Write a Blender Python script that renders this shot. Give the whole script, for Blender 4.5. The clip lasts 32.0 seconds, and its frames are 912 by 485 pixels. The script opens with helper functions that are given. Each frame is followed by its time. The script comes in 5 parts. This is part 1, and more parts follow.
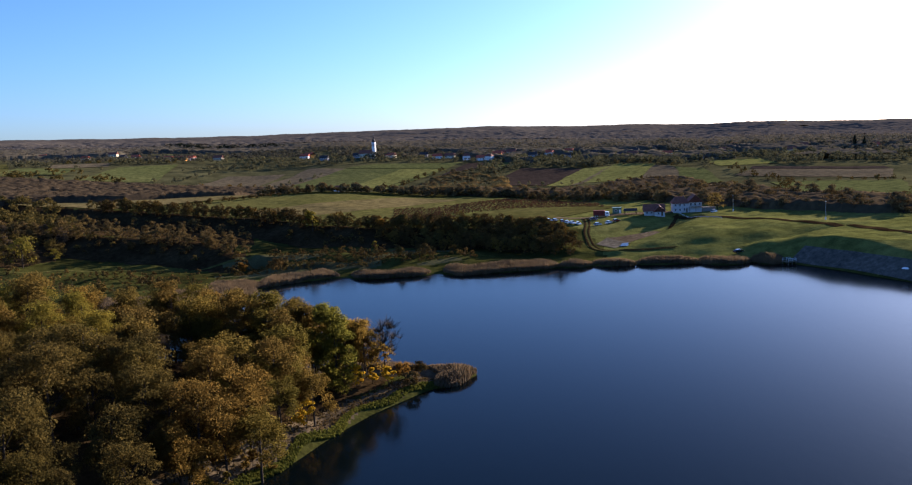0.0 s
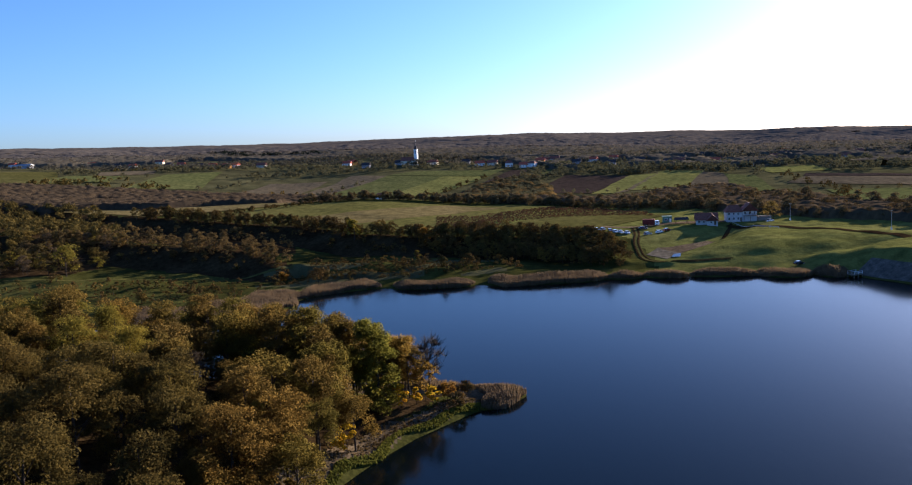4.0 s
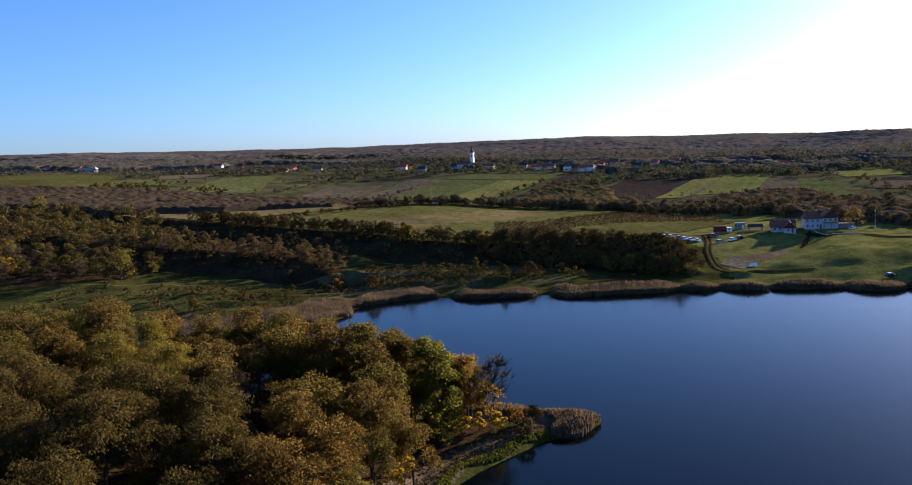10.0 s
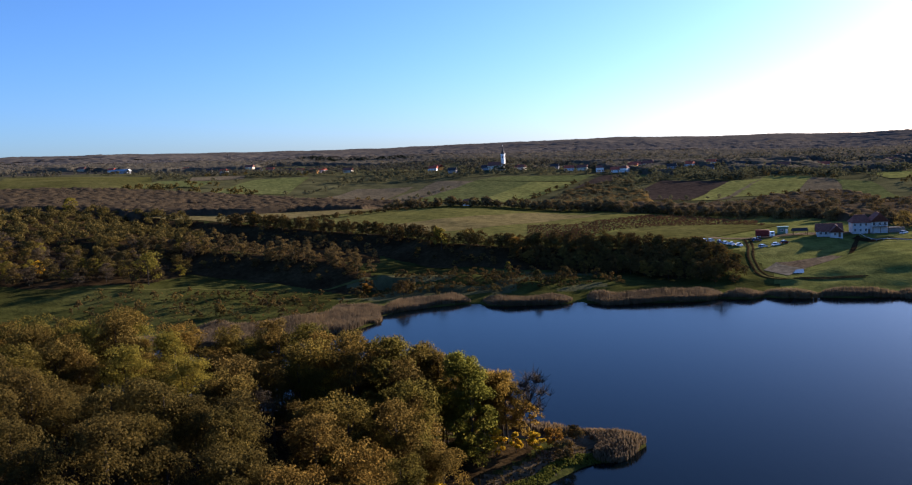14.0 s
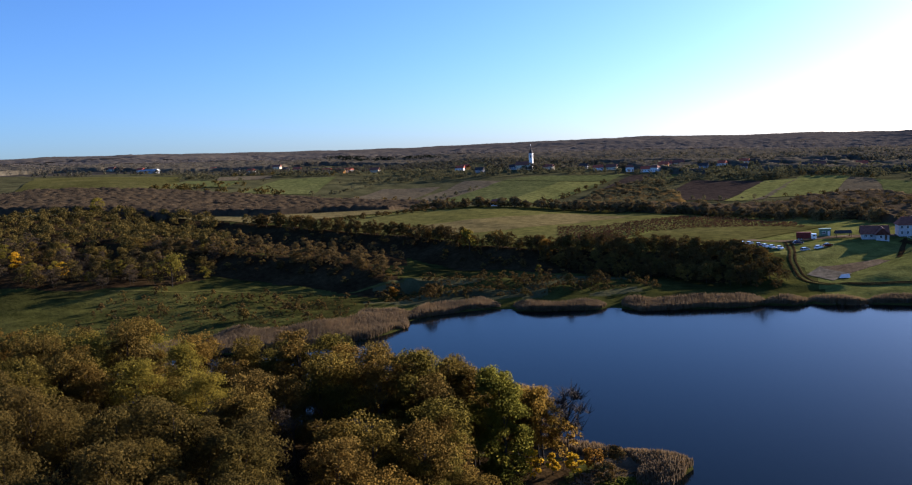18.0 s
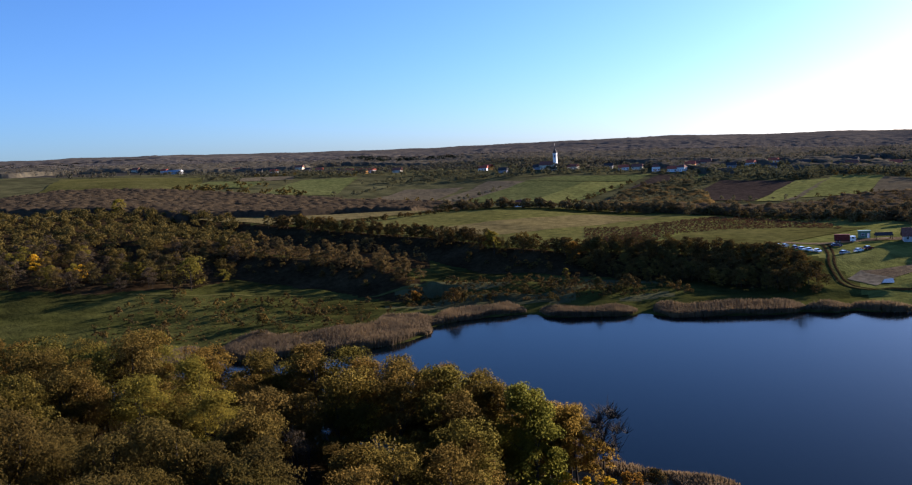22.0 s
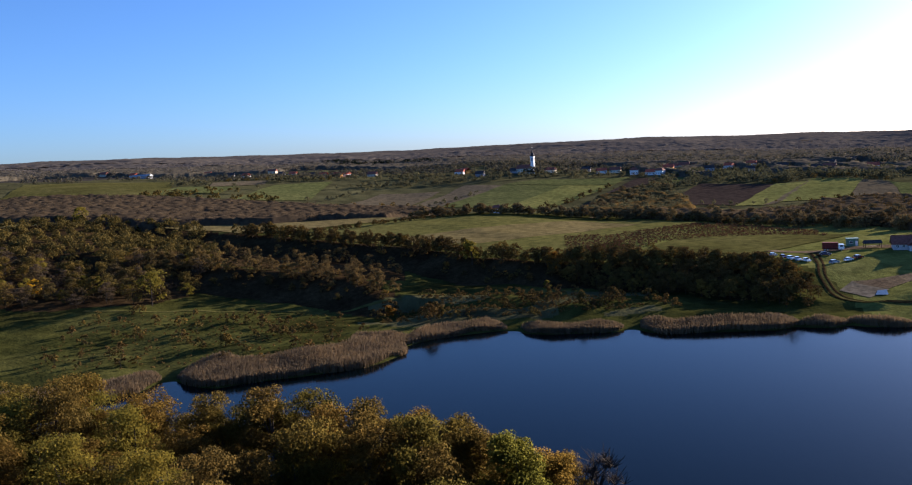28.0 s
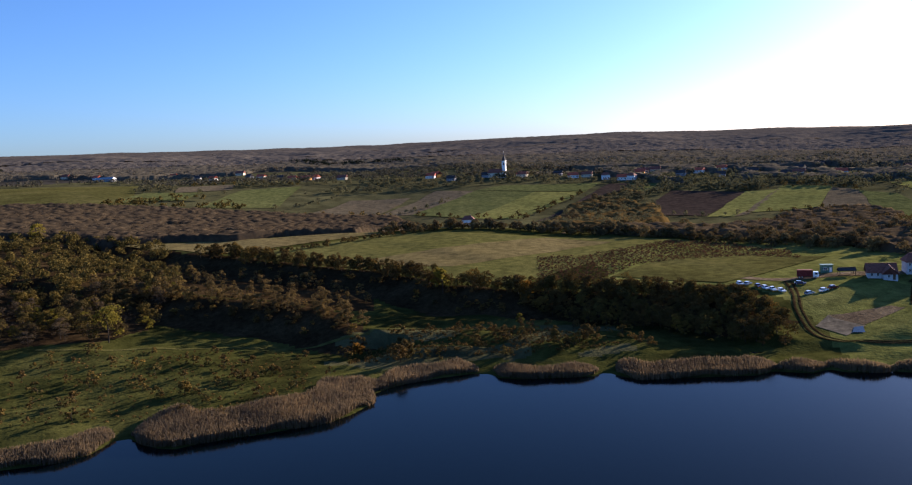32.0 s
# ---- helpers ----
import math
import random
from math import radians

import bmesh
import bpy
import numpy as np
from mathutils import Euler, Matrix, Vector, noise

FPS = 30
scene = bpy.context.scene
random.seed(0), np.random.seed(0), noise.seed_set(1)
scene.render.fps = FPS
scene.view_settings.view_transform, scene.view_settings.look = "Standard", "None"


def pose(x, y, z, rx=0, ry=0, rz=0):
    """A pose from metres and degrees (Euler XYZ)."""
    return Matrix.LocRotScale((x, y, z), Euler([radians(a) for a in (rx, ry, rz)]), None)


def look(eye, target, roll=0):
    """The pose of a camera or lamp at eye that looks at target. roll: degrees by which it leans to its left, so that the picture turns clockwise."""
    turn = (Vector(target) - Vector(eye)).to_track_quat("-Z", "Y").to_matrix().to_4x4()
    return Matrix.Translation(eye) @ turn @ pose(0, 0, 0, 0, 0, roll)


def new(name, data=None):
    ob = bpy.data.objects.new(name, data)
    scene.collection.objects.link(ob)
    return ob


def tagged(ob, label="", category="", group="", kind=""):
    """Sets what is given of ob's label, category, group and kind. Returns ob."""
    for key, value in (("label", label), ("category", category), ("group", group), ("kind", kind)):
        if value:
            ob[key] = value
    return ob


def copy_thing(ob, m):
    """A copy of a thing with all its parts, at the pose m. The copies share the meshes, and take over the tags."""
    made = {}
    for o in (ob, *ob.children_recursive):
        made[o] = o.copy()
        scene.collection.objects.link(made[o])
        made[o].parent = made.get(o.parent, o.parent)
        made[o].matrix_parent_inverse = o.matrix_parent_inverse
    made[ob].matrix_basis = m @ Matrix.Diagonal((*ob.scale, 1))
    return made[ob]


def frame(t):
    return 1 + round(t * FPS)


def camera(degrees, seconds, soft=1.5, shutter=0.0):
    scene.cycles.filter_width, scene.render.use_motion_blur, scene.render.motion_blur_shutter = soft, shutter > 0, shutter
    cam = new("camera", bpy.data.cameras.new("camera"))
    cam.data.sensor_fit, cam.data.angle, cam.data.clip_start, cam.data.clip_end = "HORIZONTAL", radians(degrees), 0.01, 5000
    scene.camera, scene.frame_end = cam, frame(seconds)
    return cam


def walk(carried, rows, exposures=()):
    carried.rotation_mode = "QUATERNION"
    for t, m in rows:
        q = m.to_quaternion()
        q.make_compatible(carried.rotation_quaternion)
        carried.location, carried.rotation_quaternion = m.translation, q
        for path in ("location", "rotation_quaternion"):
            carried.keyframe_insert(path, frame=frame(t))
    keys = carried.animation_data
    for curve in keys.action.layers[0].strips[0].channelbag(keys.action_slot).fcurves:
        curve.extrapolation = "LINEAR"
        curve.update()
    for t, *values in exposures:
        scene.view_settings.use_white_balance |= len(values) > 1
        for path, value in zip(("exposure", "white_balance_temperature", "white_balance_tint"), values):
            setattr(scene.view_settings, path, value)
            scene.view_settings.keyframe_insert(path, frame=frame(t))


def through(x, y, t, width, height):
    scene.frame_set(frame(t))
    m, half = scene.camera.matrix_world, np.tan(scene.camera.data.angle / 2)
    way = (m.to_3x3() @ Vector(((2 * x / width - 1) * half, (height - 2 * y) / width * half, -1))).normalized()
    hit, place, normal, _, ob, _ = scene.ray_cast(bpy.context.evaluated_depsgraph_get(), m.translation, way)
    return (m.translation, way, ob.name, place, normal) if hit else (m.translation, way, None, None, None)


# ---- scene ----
cam = camera(59.6, 32.0, soft=1.15)
PATH = [
    (0, (1.71, -13.30, 53.47), (16.00, 84.82, 40.52), -3.03),
    (0.5, (1.77, -11.95, 53.41), (15.40, 86.29, 40.61), -3.08),
    (1, (1.79, -10.64, 53.39), (14.70, 87.72, 40.78), -3.11),
    (1.5, (1.78, -9.37, 53.39), (14.13, 89.08, 40.87), -3.13),
    (2, (1.74, -8.12, 53.39), (13.43, 90.43, 41.03), -3.14),
    (2.5, (1.69, -6.89, 53.39), (12.67, 91.75, 41.16), -3.14),
    (3, (1.62, -5.68, 53.42), (11.95, 93.03, 41.25), -3.15),
    (3.5, (1.54, -4.50, 53.46), (11.36, 94.30, 41.49), -3.16),
    (5.5, (1.17, 0.19, 53.63), (8.56, 99.24, 42.02), -3.20),
    (6, (1.08, 1.40, 53.66), (7.88, 100.51, 42.15), -3.20),
    (6.5, (0.99, 2.62, 53.67), (7.37, 101.77, 42.26), -3.20),
    (7, (0.90, 3.85, 53.64), (6.53, 103.05, 42.35), -3.21),
    (7.5, (0.79, 5.09, 53.57), (5.99, 104.33, 42.39), -3.21),
    (8, (0.68, 6.33, 53.48), (5.35, 105.59, 42.32), -3.21),
    (8.5, (0.56, 7.56, 53.40), (4.74, 106.85, 42.30), -3.22),
    (9, (0.44, 8.78, 53.35), (3.99, 108.10, 42.30), -3.22),
    (9.5, (0.33, 9.99, 53.32), (3.21, 109.34, 42.29), -3.23),
    (10, (0.23, 11.21, 53.33), (2.77, 110.57, 42.34), -3.24),
    (10.5, (0.15, 12.42, 53.34), (2.10, 111.80, 42.38), -3.25),
    (11, (0.08, 13.63, 53.36), (1.39, 113.03, 42.46), -3.26),
    (11.5, (0.02, 14.84, 53.38), (0.92, 114.25, 42.57), -3.26),
    (12, (-0.04, 16.04, 53.43), (0.69, 115.45, 42.62), -3.27),
    (12.5, (-0.11, 17.24, 53.51), (0.09, 116.66, 42.77), -3.28),
    (13, (-0.20, 18.42, 53.60), (-0.45, 117.85, 42.91), -3.29),
    (13.5, (-0.31, 19.61, 53.65), (-1.04, 119.03, 42.94), -3.30),
    (14, (-0.43, 20.80, 53.64), (-1.60, 120.22, 42.98), -3.31),
    (14.5, (-0.55, 21.98, 53.62), (-2.23, 121.41, 43.01), -3.32),
    (16.5, (-1.06, 26.69, 53.63), (-4.55, 126.07, 43.11), -3.34),
    (17, (-1.21, 27.85, 53.72), (-4.91, 127.23, 43.19), -3.36),
    (17.5, (-1.36, 29.02, 53.82), (-5.46, 128.38, 43.31), -3.37),
    (18, (-1.51, 30.18, 53.86), (-5.99, 129.52, 43.32), -3.39),
    (18.5, (-1.67, 31.33, 53.84), (-6.53, 130.65, 43.30), -3.40),
    (19, (-1.83, 32.47, 53.81), (-7.08, 131.78, 43.37), -3.42),
    (19.5, (-1.98, 33.59, 53.80), (-7.57, 132.89, 43.38), -3.44),
    (20, (-2.13, 34.72, 53.82), (-7.98, 134.00, 43.40), -3.46),
    (20.5, (-2.26, 35.86, 53.85), (-8.62, 135.12, 43.53), -3.48),
    (21, (-2.39, 37.02, 53.89), (-9.01, 136.26, 43.52), -3.50),
    (21.5, (-2.52, 38.21, 53.92), (-9.38, 137.44, 43.55), -3.52),
    (22, (-2.65, 39.44, 53.95), (-9.93, 138.63, 43.58), -3.54),
    (22.5, (-2.78, 40.69, 53.98), (-10.50, 139.86, 43.65), -3.55),
    (23, (-2.91, 41.97, 54.00), (-10.95, 141.11, 43.67), -3.57),
    (23.5, (-3.03, 43.27, 53.99), (-11.51, 142.38, 43.71), -3.57),
    (23.9, (-3.11, 44.31, 53.95), (-11.51, 143.42, 43.68), -3.58),
    (24, (-3.13, 44.57, 53.95), (-11.03, 143.72, 43.68), -3.58),
    (24.1, (-3.15, 44.82, 53.93), (-9.71, 144.07, 43.57), -3.58),
    (24.2, (-3.17, 45.08, 53.92), (-8.65, 144.39, 43.48), -3.58),
    (24.3, (-3.18, 45.34, 53.90), (-8.04, 144.67, 43.42), -3.58),
    (24.4, (-3.20, 45.60, 53.89), (-7.35, 144.96, 43.36), -3.58),
    (24.5, (-3.21, 45.86, 53.87), (-7.11, 145.22, 43.33), -3.58),
    (24.6, (-3.23, 46.11, 53.87), (-6.73, 145.50, 43.33), -3.58),
    (24.8, (-3.25, 46.63, 53.86), (-6.34, 146.02, 43.33), -3.59),
    (25, (-3.27, 47.14, 53.84), (-6.23, 146.54, 43.32), -3.59),
    (25.5, (-3.31, 48.39, 53.90), (-6.06, 147.80, 43.33), -3.60),
    (27.5, (-3.32, 53.23, 54.99), (-7.49, 152.60, 44.52), -3.69),
    (28, (-3.30, 54.47, 56.03), (-7.66, 153.84, 45.70), -3.70),
    (28.5, (-3.27, 55.71, 57.33), (-7.92, 155.08, 47.09), -3.70),
    (29, (-3.22, 56.95, 58.79), (-8.22, 156.29, 48.42), -3.70),
    (29.5, (-3.17, 58.20, 60.36), (-8.34, 157.51, 49.87), -3.70),
    (30, (-3.09, 59.44, 62.06), (-9.15, 158.69, 51.50), -3.70),
    (30.5, (-2.97, 60.70, 63.89), (-9.36, 159.92, 53.19), -3.70),
    (31, (-2.78, 62.02, 65.85), (-9.79, 161.18, 55.02), -3.70),
    (31.5, (-2.50, 63.45, 67.87), (-9.99, 162.56, 56.87), -3.69),
    (31.6, (-2.42, 63.77, 68.28), (-8.97, 162.94, 57.21), -3.69),
    (31.7, (-2.34, 64.09, 68.70), (-8.05, 163.30, 57.56), -3.69),
    (31.8, (-2.26, 64.41, 69.11), (-5.77, 163.71, 57.79), -3.69),
    (31.9, (-2.18, 64.73, 69.52), (-4.40, 164.05, 58.10), -3.69),
    (32, (-2.11, 65.05, 69.94), (-2.99, 164.38, 58.41), -3.69),
]
walk(cam, [(t, look(eye, target, roll)) for t, eye, target, roll in PATH],
     [(0.0, 1.66, 5450, 20), (8.0, 1.63, 5430, 20), (16.0, 1.58, 5400, 19), (24.0, 1.56, 5370, 19), (32.0, 1.59, 5510, 21)])

# ---- world, sun, exposure ----
SUN_AZ, SUN_EL = 51.0, 13.5          # degrees: from +y towards +x, and above the horizon
world = bpy.data.worlds.new("world")
scene.world = world
world.use_nodes = True
wn = world.node_tree
sky = wn.nodes.new("ShaderNodeTexSky")
sky.sky_type, sky.sun_disc = "NISHITA", False
sky.sun_elevation, sky.sun_rotation = radians(SUN_EL), radians(SUN_AZ)
sky.air_density, sky.dust_density, sky.ozone_density = 0.86, 0.75, 5.0
tint = wn.nodes.new("ShaderNodeMix")
tint.data_type, tint.blend_type = "RGBA", "MULTIPLY"
tint.inputs[0].default_value, tint.inputs[7].default_value = 1.0, (1.0, 0.985, 1.0, 1)
wn.links.new(sky.outputs["Color"], tint.inputs[6])
wn.links.new(tint.outputs[2], wn.nodes["Background"].inputs["Color"])
wn.nodes["Background"].inputs["Strength"].default_value = 0.068
sun = new("sun", bpy.data.lights.new("sun", "SUN"))
sun.data.energy, sun.data.angle, sun.data.color = 5.0, radians(0.6), (1.0, 0.8, 0.54)
sun_dir = Vector((math.sin(radians(SUN_AZ)) * math.cos(radians(SUN_EL)), math.cos(radians(SUN_AZ)) * math.cos(radians(SUN_EL)), math.sin(radians(SUN_EL))))
sun.matrix_world = look(sun_dir * 900 + Vector((0, 300, 0)), (0, 300, 0))

# ---- helpers of this scene ----


def mesh_np(name, verts, faces, mats, mat_index=None, smooth=False):
    """A mesh from arrays; faces is one (n, k) array."""
    me = bpy.data.meshes.new(name)
    verts, faces = np.asarray(verts, np.float32), np.asarray(faces, np.int32)
    n, k = faces.shape
    me.vertices.add(len(verts))
    me.vertices.foreach_set("co", verts.ravel())
    me.loops.add(n * k)
    me.loops.foreach_set("vertex_index", faces.ravel())
    me.polygons.add(n)
    me.polygons.foreach_set("loop_start", np.arange(n, dtype=np.int32) * k)
    me.polygons.foreach_set("loop_total", np.full(n, k, np.int32))
    for m in mats:
        me.materials.append(m)
    if mat_index is not None:
        me.polygons.foreach_set("material_index", np.asarray(mat_index, np.int32))
    me.polygons.foreach_set("use_smooth", np.full(n, smooth))
    me.update(calc_edges=True)
    me.validate()
    return me


def part(name, bm, material, parent, label=""):
    """Links a bmesh as one mesh object under a thing or a part."""
    me = bpy.data.meshes.new(name)
    bm.to_mesh(me)
    bm.free()
    me.materials.append(material)
    ob = new(name, me)
    ob.parent = parent
    return tagged(ob, label)


def part_of(name, me, parent, label=""):
    ob = new(name, me)
    ob.parent = parent
    return tagged(ob, label)


def thing(name, m, label, category, group=""):
    ob = new(name)
    ob.matrix_world = m
    return tagged(ob, label, category, group)


def box(bm, x0, x1, y0, y1, z0, z1, bevel=0.0):
    vs = [bm.verts.new((x, y, z)) for z in (z0, z1) for x, y in ((x0, y0), (x1, y0), (x1, y1), (x0, y1))]
    fs = [bm.faces.new([vs[i] for i in f]) for f in ((3, 2, 1, 0), (4, 5, 6, 7), (0, 1, 5, 4), (1, 2, 6, 5), (2, 3, 7, 6), (3, 0, 4, 7))]
    if bevel:
        bmesh.ops.bevel(bm, geom=list({e for f in fs for e in f.edges}), offset=bevel, segments=2, affect="EDGES")
    return bm


def prism(bm, outline, y0, y1):
    """An outline in x and z, drawn out from y0 to y1."""
    a = [bm.verts.new((x, y0, z)) for x, z in outline]
    b = [bm.verts.new((x, y1, z)) for x, z in outline]
    bm.faces.new(a)
    bm.faces.new(b[::-1])
    for i in range(len(a)):
        j = (i + 1) % len(a)
        bm.faces.new((a[j], a[i], b[i], b[j]))
    bmesh.ops.recalc_face_normals(bm, faces=bm.faces)
    return bm


def tube(points, radii, sides=6):
    """Vertices and quads of a tapered tube along points."""
    pts = [Vector(p) for p in points]
    vs, fs = [], []
    for i, p in enumerate(pts):
        way = (pts[min(i + 1, len(pts) - 1)] - pts[max(i - 1, 0)]).normalized()
        side = way.cross(Vector((0.3, 1, 0.2))).normalized()
        up = way.cross(side)
        for k in range(sides):
            a = 2 * math.pi * k / sides
            vs.append(p + (side * math.cos(a) + up * math.sin(a)) * radii[i])
    for i in range(len(pts) - 1):
        for k in range(sides):
            n = (k + 1) % sides
            fs.append((i * sides + k, i * sides + n, (i + 1) * sides + n, (i + 1) * sides + k))
    return np.array(vs), np.array(fs)


def joined(pieces):
    vs, fs, n = [], [], 0
    for v, f in pieces:
        vs.append(v)
        fs.append(np.asarray(f) + n)
        n += len(v)
    return np.concatenate(vs), np.concatenate(fs)


# ---- materials ----
def material(name, rough=0.9):
    m = bpy.data.materials.new(name)
    m.use_nodes = True
    b = m.node_tree.nodes["Principled BSDF"]
    b.inputs["Roughness"].default_value = rough
    return m, m.node_tree, b


def noise_node(nt, scale, detail=4.0, coords=None, stretch=None):
    tex = nt.nodes.new("ShaderNodeTexNoise")
    tex.inputs["Scale"].default_value, tex.inputs["Detail"].default_value = scale, detail
    geo = nt.nodes.new("ShaderNodeNewGeometry")
    src = geo.outputs["Position"]
    if coords == "object":
        src = nt.nodes.new("ShaderNodeTexCoord").outputs["Object"]
    if stretch:
        mp = nt.nodes.new("ShaderNodeMapping")
        mp.inputs["Scale"].default_value = stretch[:3]
        mp.inputs["Rotation"].default_value[2] = radians(stretch[3])
        nt.links.new(src, mp.inputs["Vector"])
        src = mp.outputs["Vector"]
    nt.links.new(src, tex.inputs["Vector"])
    return tex.outputs["Fac"]


def ramp(nt, fac, stops):
    r = nt.nodes.new("ShaderNodeValToRGB")
    while len(r.color_ramp.elements) < len(stops):
        r.color_ramp.elements.new(0.5)
    for e, (p, c) in zip(r.color_ramp.elements, stops):
        e.position, e.color = p, (*c, 1)
    nt.links.new(fac, r.inputs["Fac"])
    return r.outputs["Color"]


def mix(nt, fac, a, b, mode="MIX"):
    n = nt.nodes.new("ShaderNodeMix")
    n.data_type, n.blend_type = "RGBA", mode
    for sock, v in ((n.inputs[0], fac), (n.inputs[6], a), (n.inputs[7], b)):
        if isinstance(v, (int, float)):
            sock.default_value = v
        elif isinstance(v, tuple):
            sock.default_value = (*v, 1)
        else:
            nt.links.new(v, sock)
    return n.outputs[2]


def bump(nt, bsdf, height, strength, distance):
    b = nt.nodes.new("ShaderNodeBump")
    b.inputs["Strength"].default_value, b.inputs["Distance"].default_value = strength, distance
    nt.links.new(height, b.inputs["Height"])
    nt.links.new(b.outputs["Normal"], bsdf.inputs["Normal"])


def ground_mat(name, dark, mid, light, big=0.012, small=0.22, stretch=None, rough=0.95, relief=0.5):
    """Grass or soil: broad patches, tussocks and fine grain."""
    m, nt, b = material(name, rough)
    broad = ramp(nt, noise_node(nt, big, 5, stretch=stretch), ((0.32, dark), (0.5, mid), (0.68, light)))
    fine = ramp(nt, noise_node(nt, small, 6), ((0.3, (0.38, 0.38, 0.36)), (0.7, (0.8, 0.78, 0.7))))
    grain = ramp(nt, noise_node(nt, 1.9, 4), ((0.3, (0.75, 0.75, 0.75)), (0.7, (1.2, 1.2, 1.2))))
    col = mix(nt, 1.0, mix(nt, 1.0, broad, fine, "MULTIPLY"), grain, "MULTIPLY")
    nt.links.new(col, b.inputs["Base Color"])
    bump(nt, b, noise_node(nt, 0.9, 6), relief, 0.5)
    b.inputs["Specular IOR Level"].default_value = 0.0
    return m


def leaf_mat(name, stops, through=0.35, spread=(0.86, 1.14)):
    """Foliage: each tree its own tint, each leaf its own shade, light passing through."""
    m, nt, b = material(name, 0.7)
    info = nt.nodes.new("ShaderNodeObjectInfo")
    geo = nt.nodes.new("ShaderNodeNewGeometry")
    tint = ramp(nt, info.outputs["Random"], stops)
    leaf = ramp(nt, geo.outputs["Random Per Island"], ((0.0, (spread[0],) * 3), (0.6, (1.0, 1.0, 1.0)), (1.0, (spread[1], spread[1] * 0.95, spread[1] * 0.85))))
    patch = ramp(nt, noise_node(nt, 0.35, 3), ((0.35, (0.5, 0.5, 0.48)), (0.65, (0.76, 0.72, 0.64))))
    patch = mix(nt, 1.0, patch, ramp(nt, noise_node(nt, 0.07, 2), ((0.35, (0.82, 0.84, 0.88)), (0.65, (1.16, 1.12, 1.02)))), "MULTIPLY")
    col = mix(nt, 1.0, mix(nt, 1.0, tint, leaf, "MULTIPLY"), patch, "MULTIPLY")
    nt.links.new(col, b.inputs["Base Color"])
    b.inputs["Specular IOR Level"].default_value = 0.0
    tr = nt.nodes.new("ShaderNodeBsdfTranslucent")
    nt.links.new(col, tr.inputs["Color"])
    mx = nt.nodes.new("ShaderNodeMixShader")
    mx.inputs[0].default_value = through
    nt.links.new(b.outputs[0], mx.inputs[1])
    nt.links.new(tr.outputs[0], mx.inputs[2])
    nt.links.new(mx.outputs[0], nt.nodes["Material Output"].inputs["Surface"])
    return m


def plain_mat(name, colour, rough=0.7, metal=0.0, wear=0.25, scale=1.5):
    m, nt, b = material(name, rough)
    f = noise_node(nt, scale, 5, "object")
    lo, hi = tuple(c * (1 - wear) for c in colour), tuple(min(1, c * (1 + wear * 0.5)) for c in colour)
    nt.links.new(ramp(nt, f, ((0.3, lo), (0.65, hi))), b.inputs["Base Color"])
    b.inputs["Metallic"].default_value = metal
    if rough > 0.6:
        b.inputs["Specular IOR Level"].default_value = 0.1
    return m


GRASS = ground_mat("meadow grass", (0.04, 0.04, 0.013), (0.073, 0.076, 0.021), (0.12, 0.117, 0.036), 0.022)
LAWN = ground_mat("short grass", (0.142, 0.15, 0.043), (0.192, 0.198, 0.057), (0.238, 0.236, 0.076), 0.03)
FIELD = ground_mat("pale autumn field", (0.1242, 0.1242, 0.03888), (0.1512, 0.148, 0.04644), (0.1782, 0.1674, 0.05616), 0.01, stretch=(1, 0.15, 1, 15))
STUBBLE = ground_mat("stubble field", (0.175, 0.145, 0.062), (0.21, 0.172, 0.075), (0.235, 0.192, 0.088), 0.012, stretch=(1, 0.2, 1, 15))
PLOUGH = ground_mat("ploughed soil", (0.0605, 0.0462, 0.0396), (0.0792, 0.0616, 0.0528), (0.099, 0.077, 0.066), 0.01, stretch=(1, 0.12, 1, -8))
PASTURE = ground_mat("dry pasture", (0.102, 0.096, 0.0312), (0.132, 0.126, 0.0408), (0.162, 0.15, 0.054), 0.02)
FALLOW = ground_mat("fallow land", (0.135, 0.1148, 0.0783), (0.1755, 0.1458, 0.09855), (0.2093, 0.1755, 0.1161), 0.012, stretch=(1, 0.15, 1, -10))
GREENPLOT = ground_mat("green plot", (0.1105, 0.1274, 0.0468), (0.143, 0.1586, 0.0585), (0.1755, 0.182, 0.0702), 0.012, stretch=(1, 0.15, 1, -8))
BRIGHTPLOT = ground_mat("bright winter crop", (0.1812, 0.1938, 0.0625), (0.2313, 0.235, 0.075), (0.2687, 0.2625, 0.09), 0.012)
DIRT = ground_mat("dirt track", (0.16, 0.12, 0.08), (0.22, 0.17, 0.11), (0.27, 0.21, 0.15), 0.08, 0.6)
# Real litter in the woods; also carries shade on scarp, valley and dam road.
DARK_FLOOR = ground_mat("leaf litter and painted shade", (0.04, 0.026, 0.014), (0.06, 0.04, 0.02), (0.085, 0.058, 0.03), 0.06, 0.5)
OPEN_LAND = ground_mat("fallow hillside", (0.0858, 0.0832, 0.0442), (0.1144, 0.1118, 0.0546), (0.143, 0.1352, 0.065), 0.011, 0.06)
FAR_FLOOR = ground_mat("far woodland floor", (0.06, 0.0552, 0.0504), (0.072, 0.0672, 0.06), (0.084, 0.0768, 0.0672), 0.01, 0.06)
BANK = ground_mat("bare earth bank", (0.12, 0.092, 0.06), (0.16, 0.123, 0.082), (0.195, 0.155, 0.105), 0.1, 0.3)
